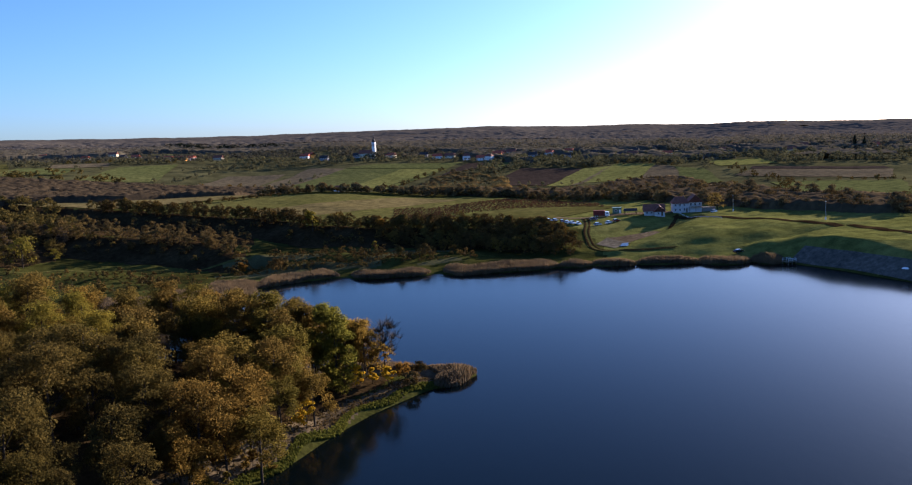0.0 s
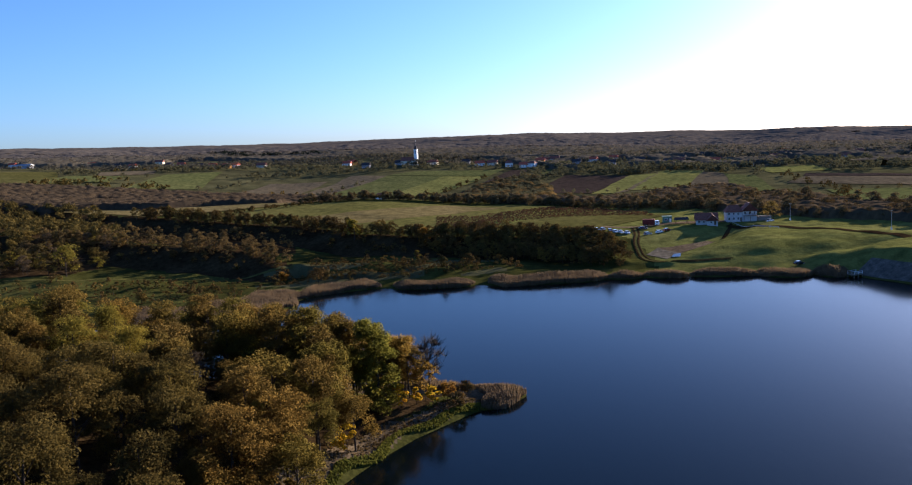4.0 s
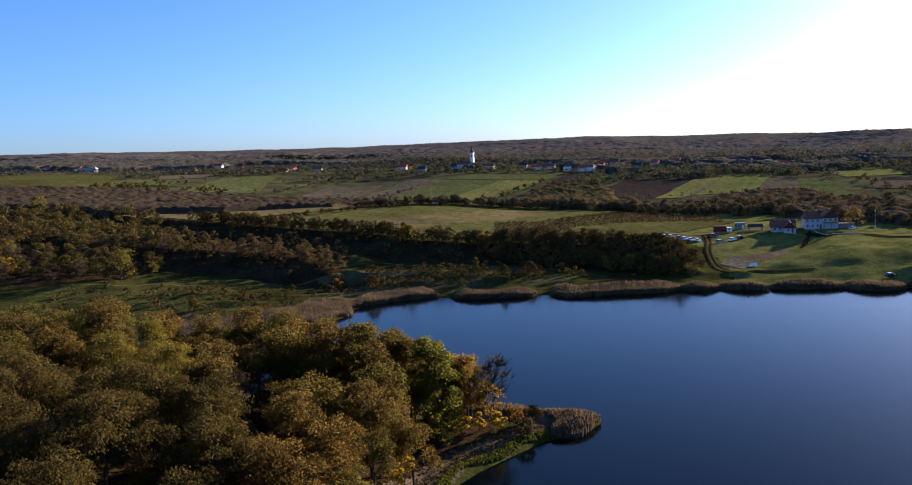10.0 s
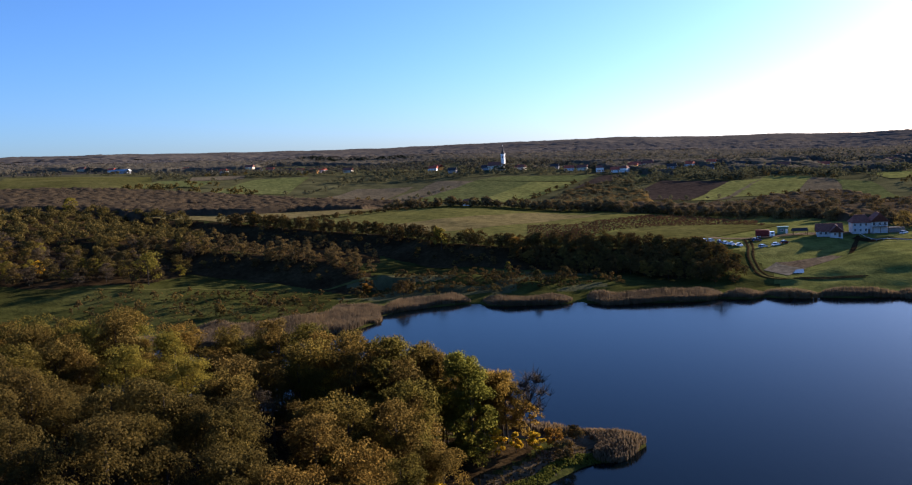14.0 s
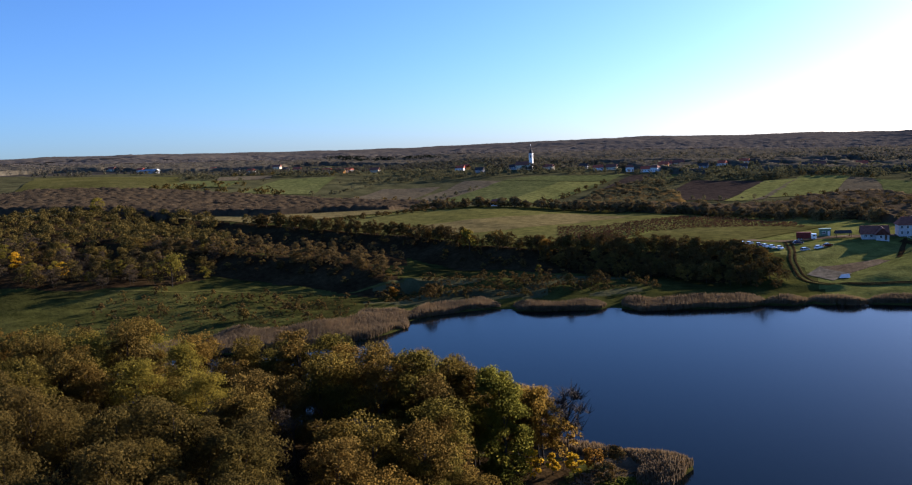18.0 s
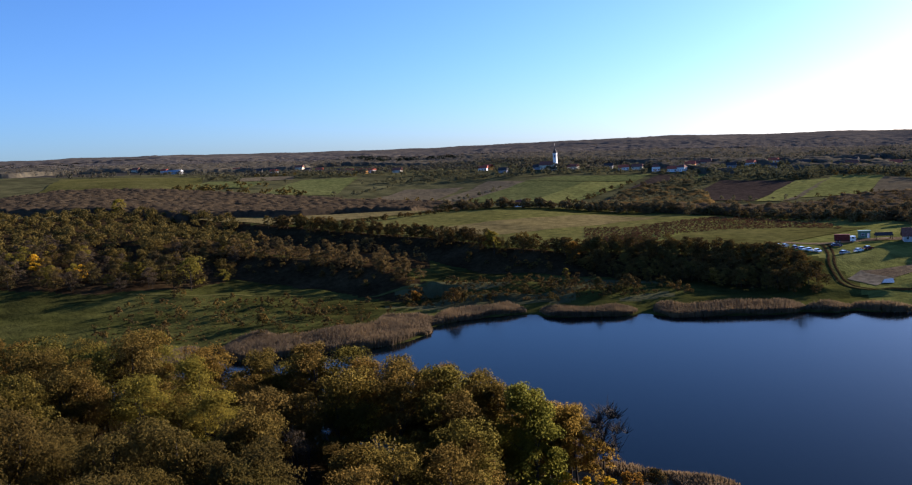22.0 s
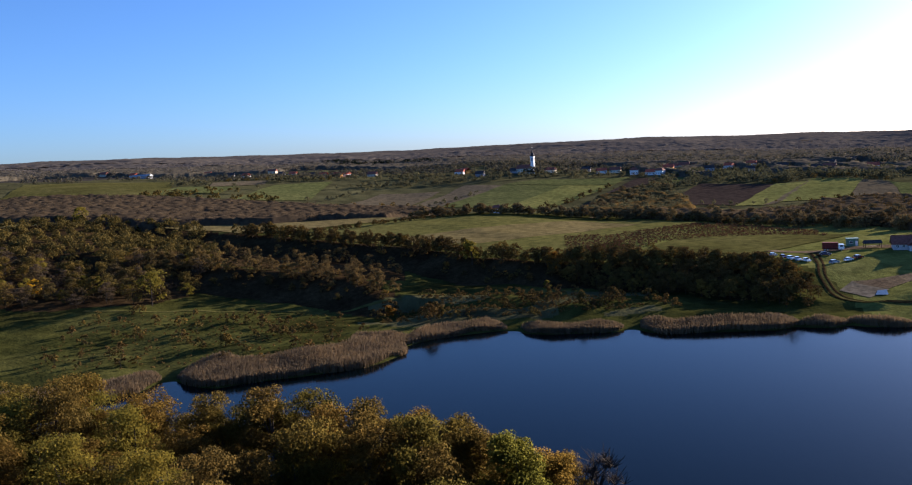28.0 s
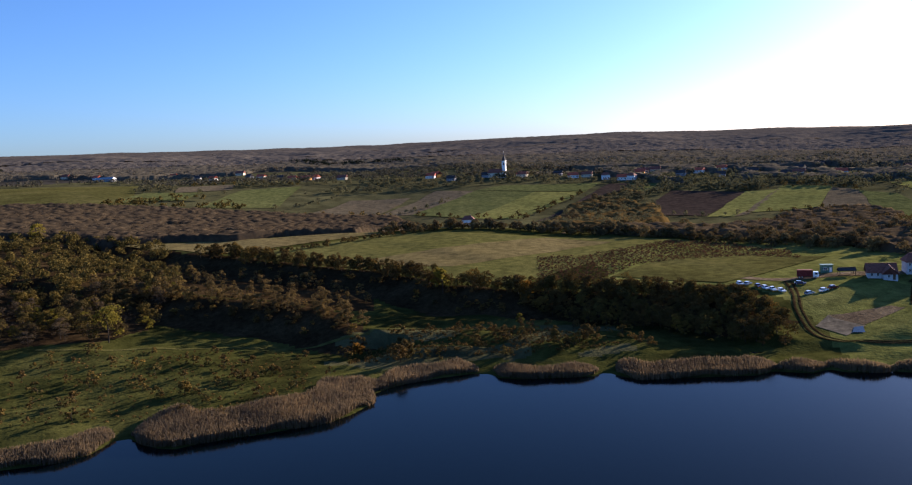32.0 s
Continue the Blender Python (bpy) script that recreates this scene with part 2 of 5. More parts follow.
CONCRETE = ground_mat("concrete facing", (0.2, 0.175, 0.135), (0.25, 0.22, 0.17), (0.29, 0.255, 0.2), 0.05, 0.5, relief=0.02)
DAMSLAB = ground_mat("dark dam slabs", (0.15, 0.13, 0.115), (0.175, 0.152, 0.135), (0.2, 0.175, 0.155), 0.05, 0.5, relief=0.0)
REED = leaf_mat("dry reed", ((0.0, (0.24, 0.18, 0.118)), (1.0, (0.28, 0.212, 0.138))), 0.35, (0.9, 1.1))
OAK = leaf_mat("autumn oak leaves", ((0.0, (0.19, 0.124, 0.035)), (0.3, (0.215, 0.15, 0.037)), (0.55, (0.168, 0.12, 0.038)), (0.8, (0.185, 0.15, 0.035)), (1.0, (0.15, 0.13, 0.031))), 0.74)
OAK_OLIVE_DIM = leaf_mat("olive and shade-dimmed oak leaves", ((0.0, (0.15, 0.11, 0.035)), (0.5, (0.135, 0.106, 0.035)), (1.0, (0.16, 0.126, 0.036))), 0.6)
GOLD = leaf_mat("golden bronze leaves", ((0.0, (0.285, 0.185, 0.04)), (1.0, (0.32, 0.215, 0.045))), 0.78)
GREENLEAF = leaf_mat("green leaves", ((0.0, (0.205, 0.202, 0.034)), (1.0, (0.235, 0.226, 0.04))), 0.75)
YELLOWLEAF = leaf_mat("yellow leaves", ((0.0, (0.682, 0.44, 0.022)), (1.0, (0.77, 0.517, 0.033))), 0.65)
YELLOWGREEN = leaf_mat("yellow green leaves", ((0.0, (0.25, 0.215, 0.04)), (1.0, (0.3, 0.25, 0.046))), 0.5)
RUST = leaf_mat("rust orange leaves", ((0.0, (0.3, 0.165, 0.035)), (1.0, (0.34, 0.19, 0.04))), 0.55)
# Brighter than SCRUB: sun on the lower thicket's crowns is put into the colour.
THORN = leaf_mat("tawny thorn leaves brightened as sunlit", ((0.0, (0.19, 0.138, 0.06)), (0.5, (0.225, 0.162, 0.068)), (1.0, (0.27, 0.195, 0.07))), 0.35)
FRESHGRASS = leaf_mat("fresh grass", ((0.0, (0.14, 0.15, 0.03)), (1.0, (0.17, 0.175, 0.035))), 0.35)
DRYGRASS = leaf_mat("dry bank grass", ((0.0, (0.08, 0.06, 0.03)), (1.0, (0.1, 0.075, 0.036))))
SCRUB = leaf_mat("russet scrub leaves", ((0.0, (0.12, 0.086, 0.034)), (0.4, (0.165, 0.11, 0.042)), (0.75, (0.155, 0.122, 0.04)), (1.0, (0.25, 0.165, 0.045))), 0.14)
SCRUB_TAWNY = leaf_mat("tawny hedge leaves", ((0.0, (0.18, 0.138, 0.0744)), (0.5, (0.222, 0.168, 0.0864)), (1.0, (0.264, 0.202, 0.096))), 0.2)
HILLWOOD = leaf_mat("olive hillside leaves", ((0.0, (0.125, 0.1, 0.042)), (0.35, (0.105, 0.08, 0.042)), (0.7, (0.15, 0.12, 0.04)), (1.0, (0.21, 0.15, 0.04))), 0.2)
SCRUB_GREEN = leaf_mat("olive green leaves", ((0.0, (0.135, 0.138, 0.082)), (1.0, (0.175, 0.168, 0.095))), 0.25)
# The hollow's shade is put into this darker leaf colour.
VALLEYWOOD = leaf_mat("valley leaves darkened as shade", ((0.0, (0.1, 0.08, 0.055)), (1.0, (0.12, 0.095, 0.065))), 0.15)
# Haze over the distant ridges is put into this paler, greyer colour.
FARHILL = leaf_mat("hazed hill woodland leaves", ((0.0, (0.185, 0.168, 0.158)), (1.0, (0.205, 0.186, 0.174))), 0.3, (0.94, 1.06))
GARDEN = leaf_mat("garden tree leaves", ((0.0, (0.125, 0.122, 0.095)), (1.0, (0.155, 0.148, 0.108))), 0.25)
# Needles of the garden spruces; also the painted shade on the far hill.
SPRUCE_SHADE = leaf_mat("dark spruce needles and hill shade", ((0.0, (0.03, 0.04, 0.03)), (1.0, (0.035, 0.045, 0.032))), 0.1)
RUST_HEATH = leaf_mat("red brown heath", ((0.0, (0.125, 0.072, 0.046)), (1.0, (0.15, 0.088, 0.054))), 0.25)
BARE = leaf_mat("grey brown twigs", ((0.0, (0.12, 0.094, 0.067)), (1.0, (0.146, 0.113, 0.078))), 0.35)
# Greyed lightly for haze, less than the ridges behind.
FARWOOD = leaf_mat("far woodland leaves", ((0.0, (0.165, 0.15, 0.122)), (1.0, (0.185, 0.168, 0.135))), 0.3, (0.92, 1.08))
BARK = plain_mat("bark", (0.045, 0.035, 0.026), 0.95, wear=0.5, scale=3)

# ---- the lie of the land ----
CENTRE = (0.0, 20.0)
RANGE = np.array([0, 250, 300, 340, 380, 420, 470, 520, 560, 600, 640, 700, 760, 833, 900, 980, 1200, 1600, 2200, 3000, 4200, 4740], float)
AZIMUTH = np.array([-32.0, -2.0, 9.0, 20.0, 28.0, 40.0])
HEIGHT = np.array([
    [2, 2, 3, 6, 12, 17.5, 22.5, 26, 29, 32, 35, 38, 40, 43, 47, 52, 63, 76, 92, 110, 161, 150],
    [2, 2, 3, 6, 11, 13.5, 16.5, 18.5, 19.5, 15, 11, 11, 14, 20, 30, 38, 45, 53, 66, 80, 111, 100],
    [2, 2, 3.5, 6.2, 9.6, 11, 12.2, 13, 13.2, 11, 9, 9.5, 12.5, 18, 25, 30.2, 36, 44, 57, 70, 101, 90],
    [2, 2, 4, 6.5, 8.2, 8.5, 8, 7.5, 7, 7, 7, 8, 11, 16, 20, 22.5, 27, 34, 42, 49, 72, 66],
    [2.0, 2.7, 5.8, 7.4, 8.1, 8.3, 7.8, 7.3, 7.0, 7.0, 6.6, 7.6, 10.3, 14.2, 17.5, 19.9, 23.8, 29.1, 35.0, 39.5, 46, 44],
    [2, 4, 9, 9, 8, 8, 7.5, 7, 7, 7, 6, 7, 9, 11, 13, 15, 18, 20, 22, 22, 24, 24],
])
BAY = [(-138, 246), (-118, 250.5), (-105, 253), (-99.5, 257), (-97, 266.5), (-92.5, 268), (-89, 264), (-82.5, 259.2), (-78, 258), (-72.5, 260.5), (-64.5, 263.5), (-57.5, 265),
       (-50.5, 267.5), (-41.5, 270.5), (-36, 276), (-31.2, 284.5), (-31.3, 294.5), (-28.3, 297.8), (-22, 303), (-13.5, 305.8), (-5, 308.2), (-1.8, 309)]
REED_SHORE = [(4.2, 307.3), (6.5, 302.6), (13.5, 299.5), (22, 298.8), (31, 298), (35, 298.4), (37.5, 301), (39.7, 300.8), (43, 296), (47.2, 292), (64, 290.5), (80.4, 289.2), (86, 292.4), (89.5, 290.4),
              (95.5, 287.8), (101.5, 291), (104.7, 287.2), (112.7, 284.6), (117.5, 285), (122, 282.6)]
DAM_SHORE = [(128.3, 279.9), (139.8, 278.3), (142.9, 272.5), (147, 269), (151.4, 268.2), (158.4, 271.3), (159.5, 266), (161, 263.5), (165, 262.8), (168.8, 264.5), (172.9, 252.9), (176.7, 241.4),
             (178.8, 229), (182, 216), (192, 170), (206, 100), (212, 20), (190, -90), (90, -160), (-40, -130)]
HEADLAND = [(-66, -40), (-60, 20), (-46, 60), (-30, 88), (-14, 114), (-9.2, 120.5), (-4.4, 128.3), (-0.4, 133.9), (4.9, 140.6), (10.7, 146.2), (17, 152),
            (19.5, 153.4), (23, 153.7), (27.2, 157.3), (30, 160.6), (26, 163.4), (20, 167), (9, 171.5), (-12, 177), (-40, 184), (-70, 195), (-104, 210), (-138, 222)]
SHORE = BAY + REED_SHORE + DAM_SHORE + HEADLAND
SHORE = np.array(SHORE, float)


def lake_distance(x, y):
    """Metres from the water's edge: below zero on the lake."""
    x, y = np.asarray(x, float), np.asarray(y, float)
    best, inside = np.full(x.shape, 1e9), np.zeros(x.shape, bool)
    for (ax, ay), (bx, by) in zip(SHORE, np.roll(SHORE, -1, 0)):
        dx, dy = bx - ax, by - ay
        u = np.clip(((x - ax) * dx + (y - ay) * dy) / (dx * dx + dy * dy), 0, 1)
        best = np.minimum(best, np.hypot(x - ax - u * dx, y - ay - u * dy))
        inside ^= ((ay > y) != (by > y)) & (x < (bx - ax) * (y - ay) / np.where(by == ay, 1e-9, by - ay) + ax)
    return np.where(inside, -best, best)


def wobble(x, y, size, seed):
    """Smooth random undulation of about -1 to 1."""
    r = np.random.default_rng(seed)
    out = 0
    for k in range(5):
        a, f, p = r.uniform(0, 6.28), r.uniform(0.6, 1.7) / size, r.uniform(0, 6.28, 2)
        out = out + np.sin((x * np.cos(a) + y * np.sin(a)) * f + p[0]) * np.sin((y * np.cos(a) - x * np.sin(a)) * f * 0.8 + p[1])
    return out / 2.2


RIM_FIELD = [(-187, 520), (-143, 496), (-103, 469), (-70, 452), (-40, 436), (-11, 402), (13, 393), (36, 386), (58, 377), (78, 367), (96, 350), (104, 332)]
RIM_LOW = [(-172, 420), (-148, 410), (-113, 399), (-82, 387), (-60, 377), (-46, 363)]


def beside(x, y, line):
    """Signed distance from a line running to the right: above zero on its far side."""
    best, side = np.full(x.shape, 1e9), np.zeros(x.shape)
    for (ax, ay), (bx, by) in zip(line, line[1:]):
        dx, dy = bx - ax, by - ay
        u = np.clip(((x - ax) * dx + (y - ay) * dy) / (dx * dx + dy * dy), 0, 1)
        q = np.hypot(x - ax - u * dx, y - ay - u * dy)
        side = np.where(q < best, np.sign(dx * (y - ay) - dy * (x - ax)), side)
        best = np.minimum(best, q)
    return best * side


def terrace(x, y, line, up, drop, width):
    """A steep step in the slope below a rim."""
    q = beside(x, y, line)
    ends = np.clip(np.minimum(np.hypot(x - line[0][0], y - line[0][1]), np.hypot(x - line[-1][0], y - line[-1][1])) / 24, 0, 1)
    step = np.where(q > 0, up * np.exp(-np.abs(q) / 14), np.where(q > -width, up + (up + drop) * q / width, -drop * np.clip(1 + (q + width) / 45, 0, 1)))
    return step * ends


def land(x, y):
    """The height of the ground."""
    x, y = np.asarray(x, float), np.asarray(y, float)
    dx, dy = x - CENTRE[0], y - CENTRE[1]
    r, az = np.hypot(dx, dy), np.degrees(np.arctan2(dx, dy))
    rows = np.array([np.interp(r, RANGE, h) for h in HEIGHT])
    a = np.clip(az, AZIMUTH[0], AZIMUTH[-1])
    z = np.zeros_like(r)
    for k in range(len(AZIMUTH) - 1):
        w = (a - AZIMUTH[k]) / (AZIMUTH[k + 1] - AZIMUTH[k])
        w = w * w * (3 - 2 * w)
        z = np.where((a >= AZIMUTH[k]) & (a <= AZIMUTH[k + 1]), rows[k] * (1 - w) + rows[k + 1] * w, z)
    z = z + wobble(x, y, 60, 3) * np.clip((r - 280) / 700, 0, 1) * 2.2 + wobble(x, y, 260, 5) * np.clip((r - 900) / 900, 0, 1) * 7 * np.clip((3900 - r) / 900, 0, 1)
    z = z + (0.5 - np.abs(wobble(x + 0.4 * y, y, 120, 13))) * 9 * np.clip((r - 1250) / 500, 0, 1) * np.clip((3700 - r) / 700, 0, 1)
    z = z + terrace(x, y, RIM_FIELD, 1.2, 5.0, 16) + terrace(x, y, RIM_LOW, 1.2, 5.2, 17)
    d = lake_distance(x, y)
    steep = 0.1 + 0.44 * np.clip((x - 158) / 12, 0, 1) * np.clip((292 - y) / 22, 0, 1)
    bank = 0.3 + np.maximum(d, 0) * steep
    z = np.where(z < bank, z, bank + (z - bank) * np.clip((d - 25) / 40, 0, 1))
    # the wooded headland climbs to a knoll
    knoll = np.clip((-x - 4) * 0.27, 0, 14) * np.clip((186 - y) / 26, 0, 1) * (y < 200)
    z = np.maximum(z, np.minimum(1 + knoll, 0.3 + np.maximum(d, 0) * 0.55) * (y < 200))
    z = z + wobble(x, y, 9, 9) * 0.25 * np.clip(d / 6, 0, 1)
    # tussocks on the meadow, hummocks on the flats behind the bay
    rough = np.exp(-(((x + 2) / 42) ** 4 + ((y - 334) / 20) ** 4))
    z = z + (wobble(x * 0.6, y, 3.4, 41) * 0.34 * (y > 240) * (y < 372) + np.abs(wobble(x * 0.55, y, 4.6, 43)) * 1.9 * rough) * np.clip((d - 7) / 8, 0, 1)
    z = z + 1.7 * np.exp(-(((x - 163) / 26) ** 2 + ((y - 306) / 20) ** 2)) * np.clip((d - 3) / 10, 0, 1)
    # the stilling basin and the chute that comes down to it
    u = np.clip(((x - 114) * 58 + (y - 320) * 46) / (58 ** 2 + 46 ** 2), 0, 1)
    q = np.hypot(x - 114 - 58 * u, y - 320 - 46 * u)
    z = np.minimum(z, 1.9 + 4.6 * u + np.maximum(0, q - (9 - 6 * u)) * 0.24)
    return np.where(d < 0, np.maximum(-2.5, 0.3 + d * 0.45), z)


def height(x, y):
    return float(land(np.array([x]), np.array([y]))[0])


# ---- ground, lake ----
az = np.radians(np.concatenate([np.arange(-52, 52, 0.36), np.arange(52, 308, 4.0)]))
rad = np.concatenate([np.arange(4, 90, 6.0), np.arange(90, 470, 1.6), 470 * 1.0125 ** np.arange(0, 187)])
R, A = np.meshgrid(rad, az, indexing="ij")
gx, gy = CENTRE[0] + R * np.sin(A), CENTRE[1] + R * np.cos(A)
gz = land(gx, gy)
na = len(az)
i, j = np.meshgrid(np.arange(len(rad) - 1), np.arange(na), indexing="ij")
quads = np.stack([i * na + j, i * na + (j + 1) % na, (i + 1) * na + (j + 1) % na, (i + 1) * na + j], -1).reshape(-1, 4)[:, ::-1]
WOOD = [(13, 162), (4, 164), (-16, 164), (-45, 166), (-75, 164), (-104, 160), (-108, 110), (-95, 62), (-62, 52), (-42, 73), (-32, 90), (-21.5, 104), (-14.5, 115), (-9.5, 126), (-1.5, 138), (2, 149)]
MIDSLOPE = [(-150, 480), (-110, 462), (-72, 442), (-44, 420), (-40, 385), (-60, 382), (-85, 394), (-115, 406), (-150, 418)]
VALLEY_FRONT = [(75, 558), (103, 542), (135, 539), (172, 527), (192, 484), (202, 455), (212, 412), (224, 374), (244, 342), (270, 318)]
VALLEY = VALLEY_FRONT + [(320, 380), (290, 418), (277, 442), (288, 493), (292, 538), (273, 548), (298, 632), (280, 660), (237, 646), (186, 590), (156, 580), (129, 594)]
LEFTWOOD = [(-128, 372), (-140, 352), (-170, 343), (-235, 345), (-300, 390), (-335, 520), (-250, 560), (-180, 530), (-150, 470), (-132, 430)]
fx, fy = (np.append(v, v[:, :1], 1) for v in (gx, gy))
cx, cy = (fx[:-1, :-1] + fx[1:, 1:]) / 2, (fy[:-1, :-1] + fy[1:, 1:]) / 2
cx, cy = cx + wobble(cx, cy, 5, 31) * 1.4, cy + wobble(cx, cy, 5, 32) * 1.4
cd, cr = lake_distance(cx, cy), np.hypot(cx, cy - 20)


def inside(poly, x, y):
    x, y = np.asarray(x, float), np.asarray(y, float)
    ins = np.zeros(x.shape, bool)
    for (ax, ay), (bx, by) in zip(poly, poly[1:] + poly[:1]):
        ins ^= ((ay > y) != (by > y)) & (x < (bx - ax) * (y - ay) / (by - ay if by != ay else 1e-9) + ax)
    return ins


zone = np.zeros(cx.shape, int)
zone[cr > 575] = 1
zone[(cx + 9 * wobble(cx, cy, 22, 33) > 113) & (cr < 470) & (cy > 225) & (cd > 2)] = 2
zone[(cx > 62) & (cy > 385) & (cr < 520)] = 2
# Litter under trees; along the rims, mid slope and valley it paints in shade.
zone[inside(WOOD, cx, cy) | (np.abs(beside(cx, cy, RIM_FIELD[:-1]) + 9) < 11 + 3 * wobble(cx, cy, 9, 34)) | (np.abs(beside(cx, cy, RIM_LOW) + 9) < 13) | inside(LEFTWOOD, cx, cy) | inside(VALLEY, cx, cy) | inside(MIDSLOPE, cx, cy)] = 3
zone[(np.abs(cx) < 52) & (cy > 314) & (cy < 356) & (cd > 10) & (wobble(cx * 0.5, cy, 6, 35) > -0.1)] = 1
zone[(cy < 176) & (cx > -60) & (cd > 1.2) & (cd < 7.5)] = 4
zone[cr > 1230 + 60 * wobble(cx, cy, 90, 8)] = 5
ground = new("ground", mesh_np("ground", np.stack([gx, gy, gz], -1).reshape(-1, 3), quads, [GRASS, OPEN_LAND, LAWN, DARK_FLOOR, BANK, FAR_FLOOR], zone.ravel(), smooth=True))
tagged(ground, "rolling autumn meadow with olive and dry grass round the lake", "ground", kind="structure")

WATER, nt, b = material("lake water", 0.12)
b.inputs["Base Color"].default_value = (0.0012, 0.0030, 0.0040, 1)
b.inputs["IOR"].default_value = 1.33
b.inputs["Specular IOR Level"].default_value = 0.14
b.inputs["Specular Tint"].default_value = (0.74, 0.93, 0.95, 1)
bump(nt, b, noise_node(nt, 0.6, 3, stretch=(1, 0.4, 1, 20)), 0.05, 0.3)
pad = np.array([(-170, -170, 0), (250, -170, 0), (250, 330, 0), (-170, 330, 0)], float)
water = new("lake_water", mesh_np("lake_water", pad, [[0, 1, 2, 3]], [WATER]))
tagged(water, "calm dark blue lake surface mirroring the sky", "water", kind="structure")


def patch(name, corners, mat, label, category="field", lift=0.25, n=24):
    """A field: a sheet laid on the land between four corners."""
    c = np.array(corners, float)
    u, v = np.meshgrid(np.linspace(0, 1, n + 1), np.linspace(0, 1, n + 1), indexing="ij")
    p = (c[0] * ((1 - u) * (1 - v))[..., None] + c[1] * (u * (1 - v))[..., None] + c[2] * (u * v)[..., None] + c[3] * ((1 - u) * v)[..., None])
    p = p + np.stack([wobble(p[..., 0], p[..., 1], 14, 2), wobble(p[..., 0], p[..., 1], 14, 4)], -1) * 0.9
    z = land(p[..., 0], p[..., 1]) + lift
    k = n + 1
    i, j = np.meshgrid(np.arange(n), np.arange(n), indexing="ij")
    q = np.stack([i * k + j, (i + 1) * k + j, (i + 1) * k + j + 1, i * k + j + 1], -1).reshape(-1, 4)
    ob = new(name, mesh_np(name, np.concatenate([p, z[..., None]], -1).reshape(-1, 3), q, [mat], smooth=True))
    return tagged(ob, label, category, kind="structure")


# ---- trees ----
def leaves(clumps, per, size, squash=0.8, seed=1, up=0.0):
    """Quads of foliage: small leaf sprays on the outside of many clumps (x, y, z, radius)."""
    r = np.random.default_rng(seed)
    c = np.repeat(np.array(clumps, float), per, 0)
    n = len(c)
    way = r.normal(size=(n, 3))
    way /= np.linalg.norm(way, axis=1, keepdims=True)
    way[:, 2] = np.where(way[:, 2] < -0.3, -way[:, 2], way[:, 2])
    at = c[:, :3] + way * (c[:, 3:] * r.uniform(0.55, 1.1, (n, 1))) * np.array([1, 1, squash])
    nor = way + r.normal(size=(n, 3)) * 0.42 + np.array([0, 0, up])
    nor /= np.linalg.norm(nor, axis=1, keepdims=True)
    u = np.cross(nor, r.normal(size=(n, 3)))
    u /= np.linalg.norm(u, axis=1, keepdims=True)
    v = np.cross(nor, u)
    s = size * r.uniform(0.6, 1.3, (n, 1))
    vs = np.stack([at - u * s * 0.5, at - v * s * 0.32 + nor * s * 0.08, at + u * s * 0.5, at + v * s * 0.32 + nor * s * 0.08], 1).reshape(-1, 3)
    return vs, np.arange(4 * n).reshape(-1, 4)


def crown_clumps(r, w, h0, h1, n, big):
    """Clump centres filling a crown of half-width w between two heights, with an uneven outline."""
    out = []
    lean = r.uniform(-0.12, 0.12, 2)
    for k in range(n):
        u = r.uniform(0, 1) ** 0.75
        z = h0 + (h1 - h0) * u
        belly = math.sin(math.pi * min(0.97, 0.18 + 0.78 * u)) ** 0.7
        a, q = r.uniform(0, 6.28), math.sqrt(r.uniform(0.05, 1)) * w * belly * r.uniform(0.75, 1.12)
        out.append((q * math.cos(a) + lean[0] * z, q * math.sin(a) + lean[1] * z, z, big * r.uniform(0.6, 1.15)))
    return out


def lobed_clumps(r, w, h0, h1, n, big):
    """Clump centres of an old broad crown: a few heavy lobes with hollows between them."""
    lobes = [(r.uniform(-0.2, 0.2) * w, r.uniform(-0.2, 0.2) * w, h1 - 0.42 * w, 0.62 * w)]
    turn = r.uniform(0, 6.28)
    for k in range(6):
        a, u = turn + k * 2.2 + r.uniform(-0.4, 0.4), (k + r.uniform(0.1, 0.9)) / 6
        q = w * r.uniform(0.45, 0.72) * (1 - 0.2 * u)
        lobes.append((q * math.cos(a), q * math.sin(a), h0 + 0.3 * w + (h1 - h0 - 0.85 * w) * u ** 0.6, w * r.uniform(0.4, 0.58)))
    out = []
    for k in range(n):
        x, y, z, size = lobes[k % len(lobes)]
        way = r.normal(size=3)
        way *= size * r.uniform(0.3, 0.85) / np.linalg.norm(way)
        out.append((x + way[0], y + way[1], max(h0, min(z + way[2] * 1.1, h1 - 0.25 * w)), big * r.uniform(0.6, 0.95)))
    return out


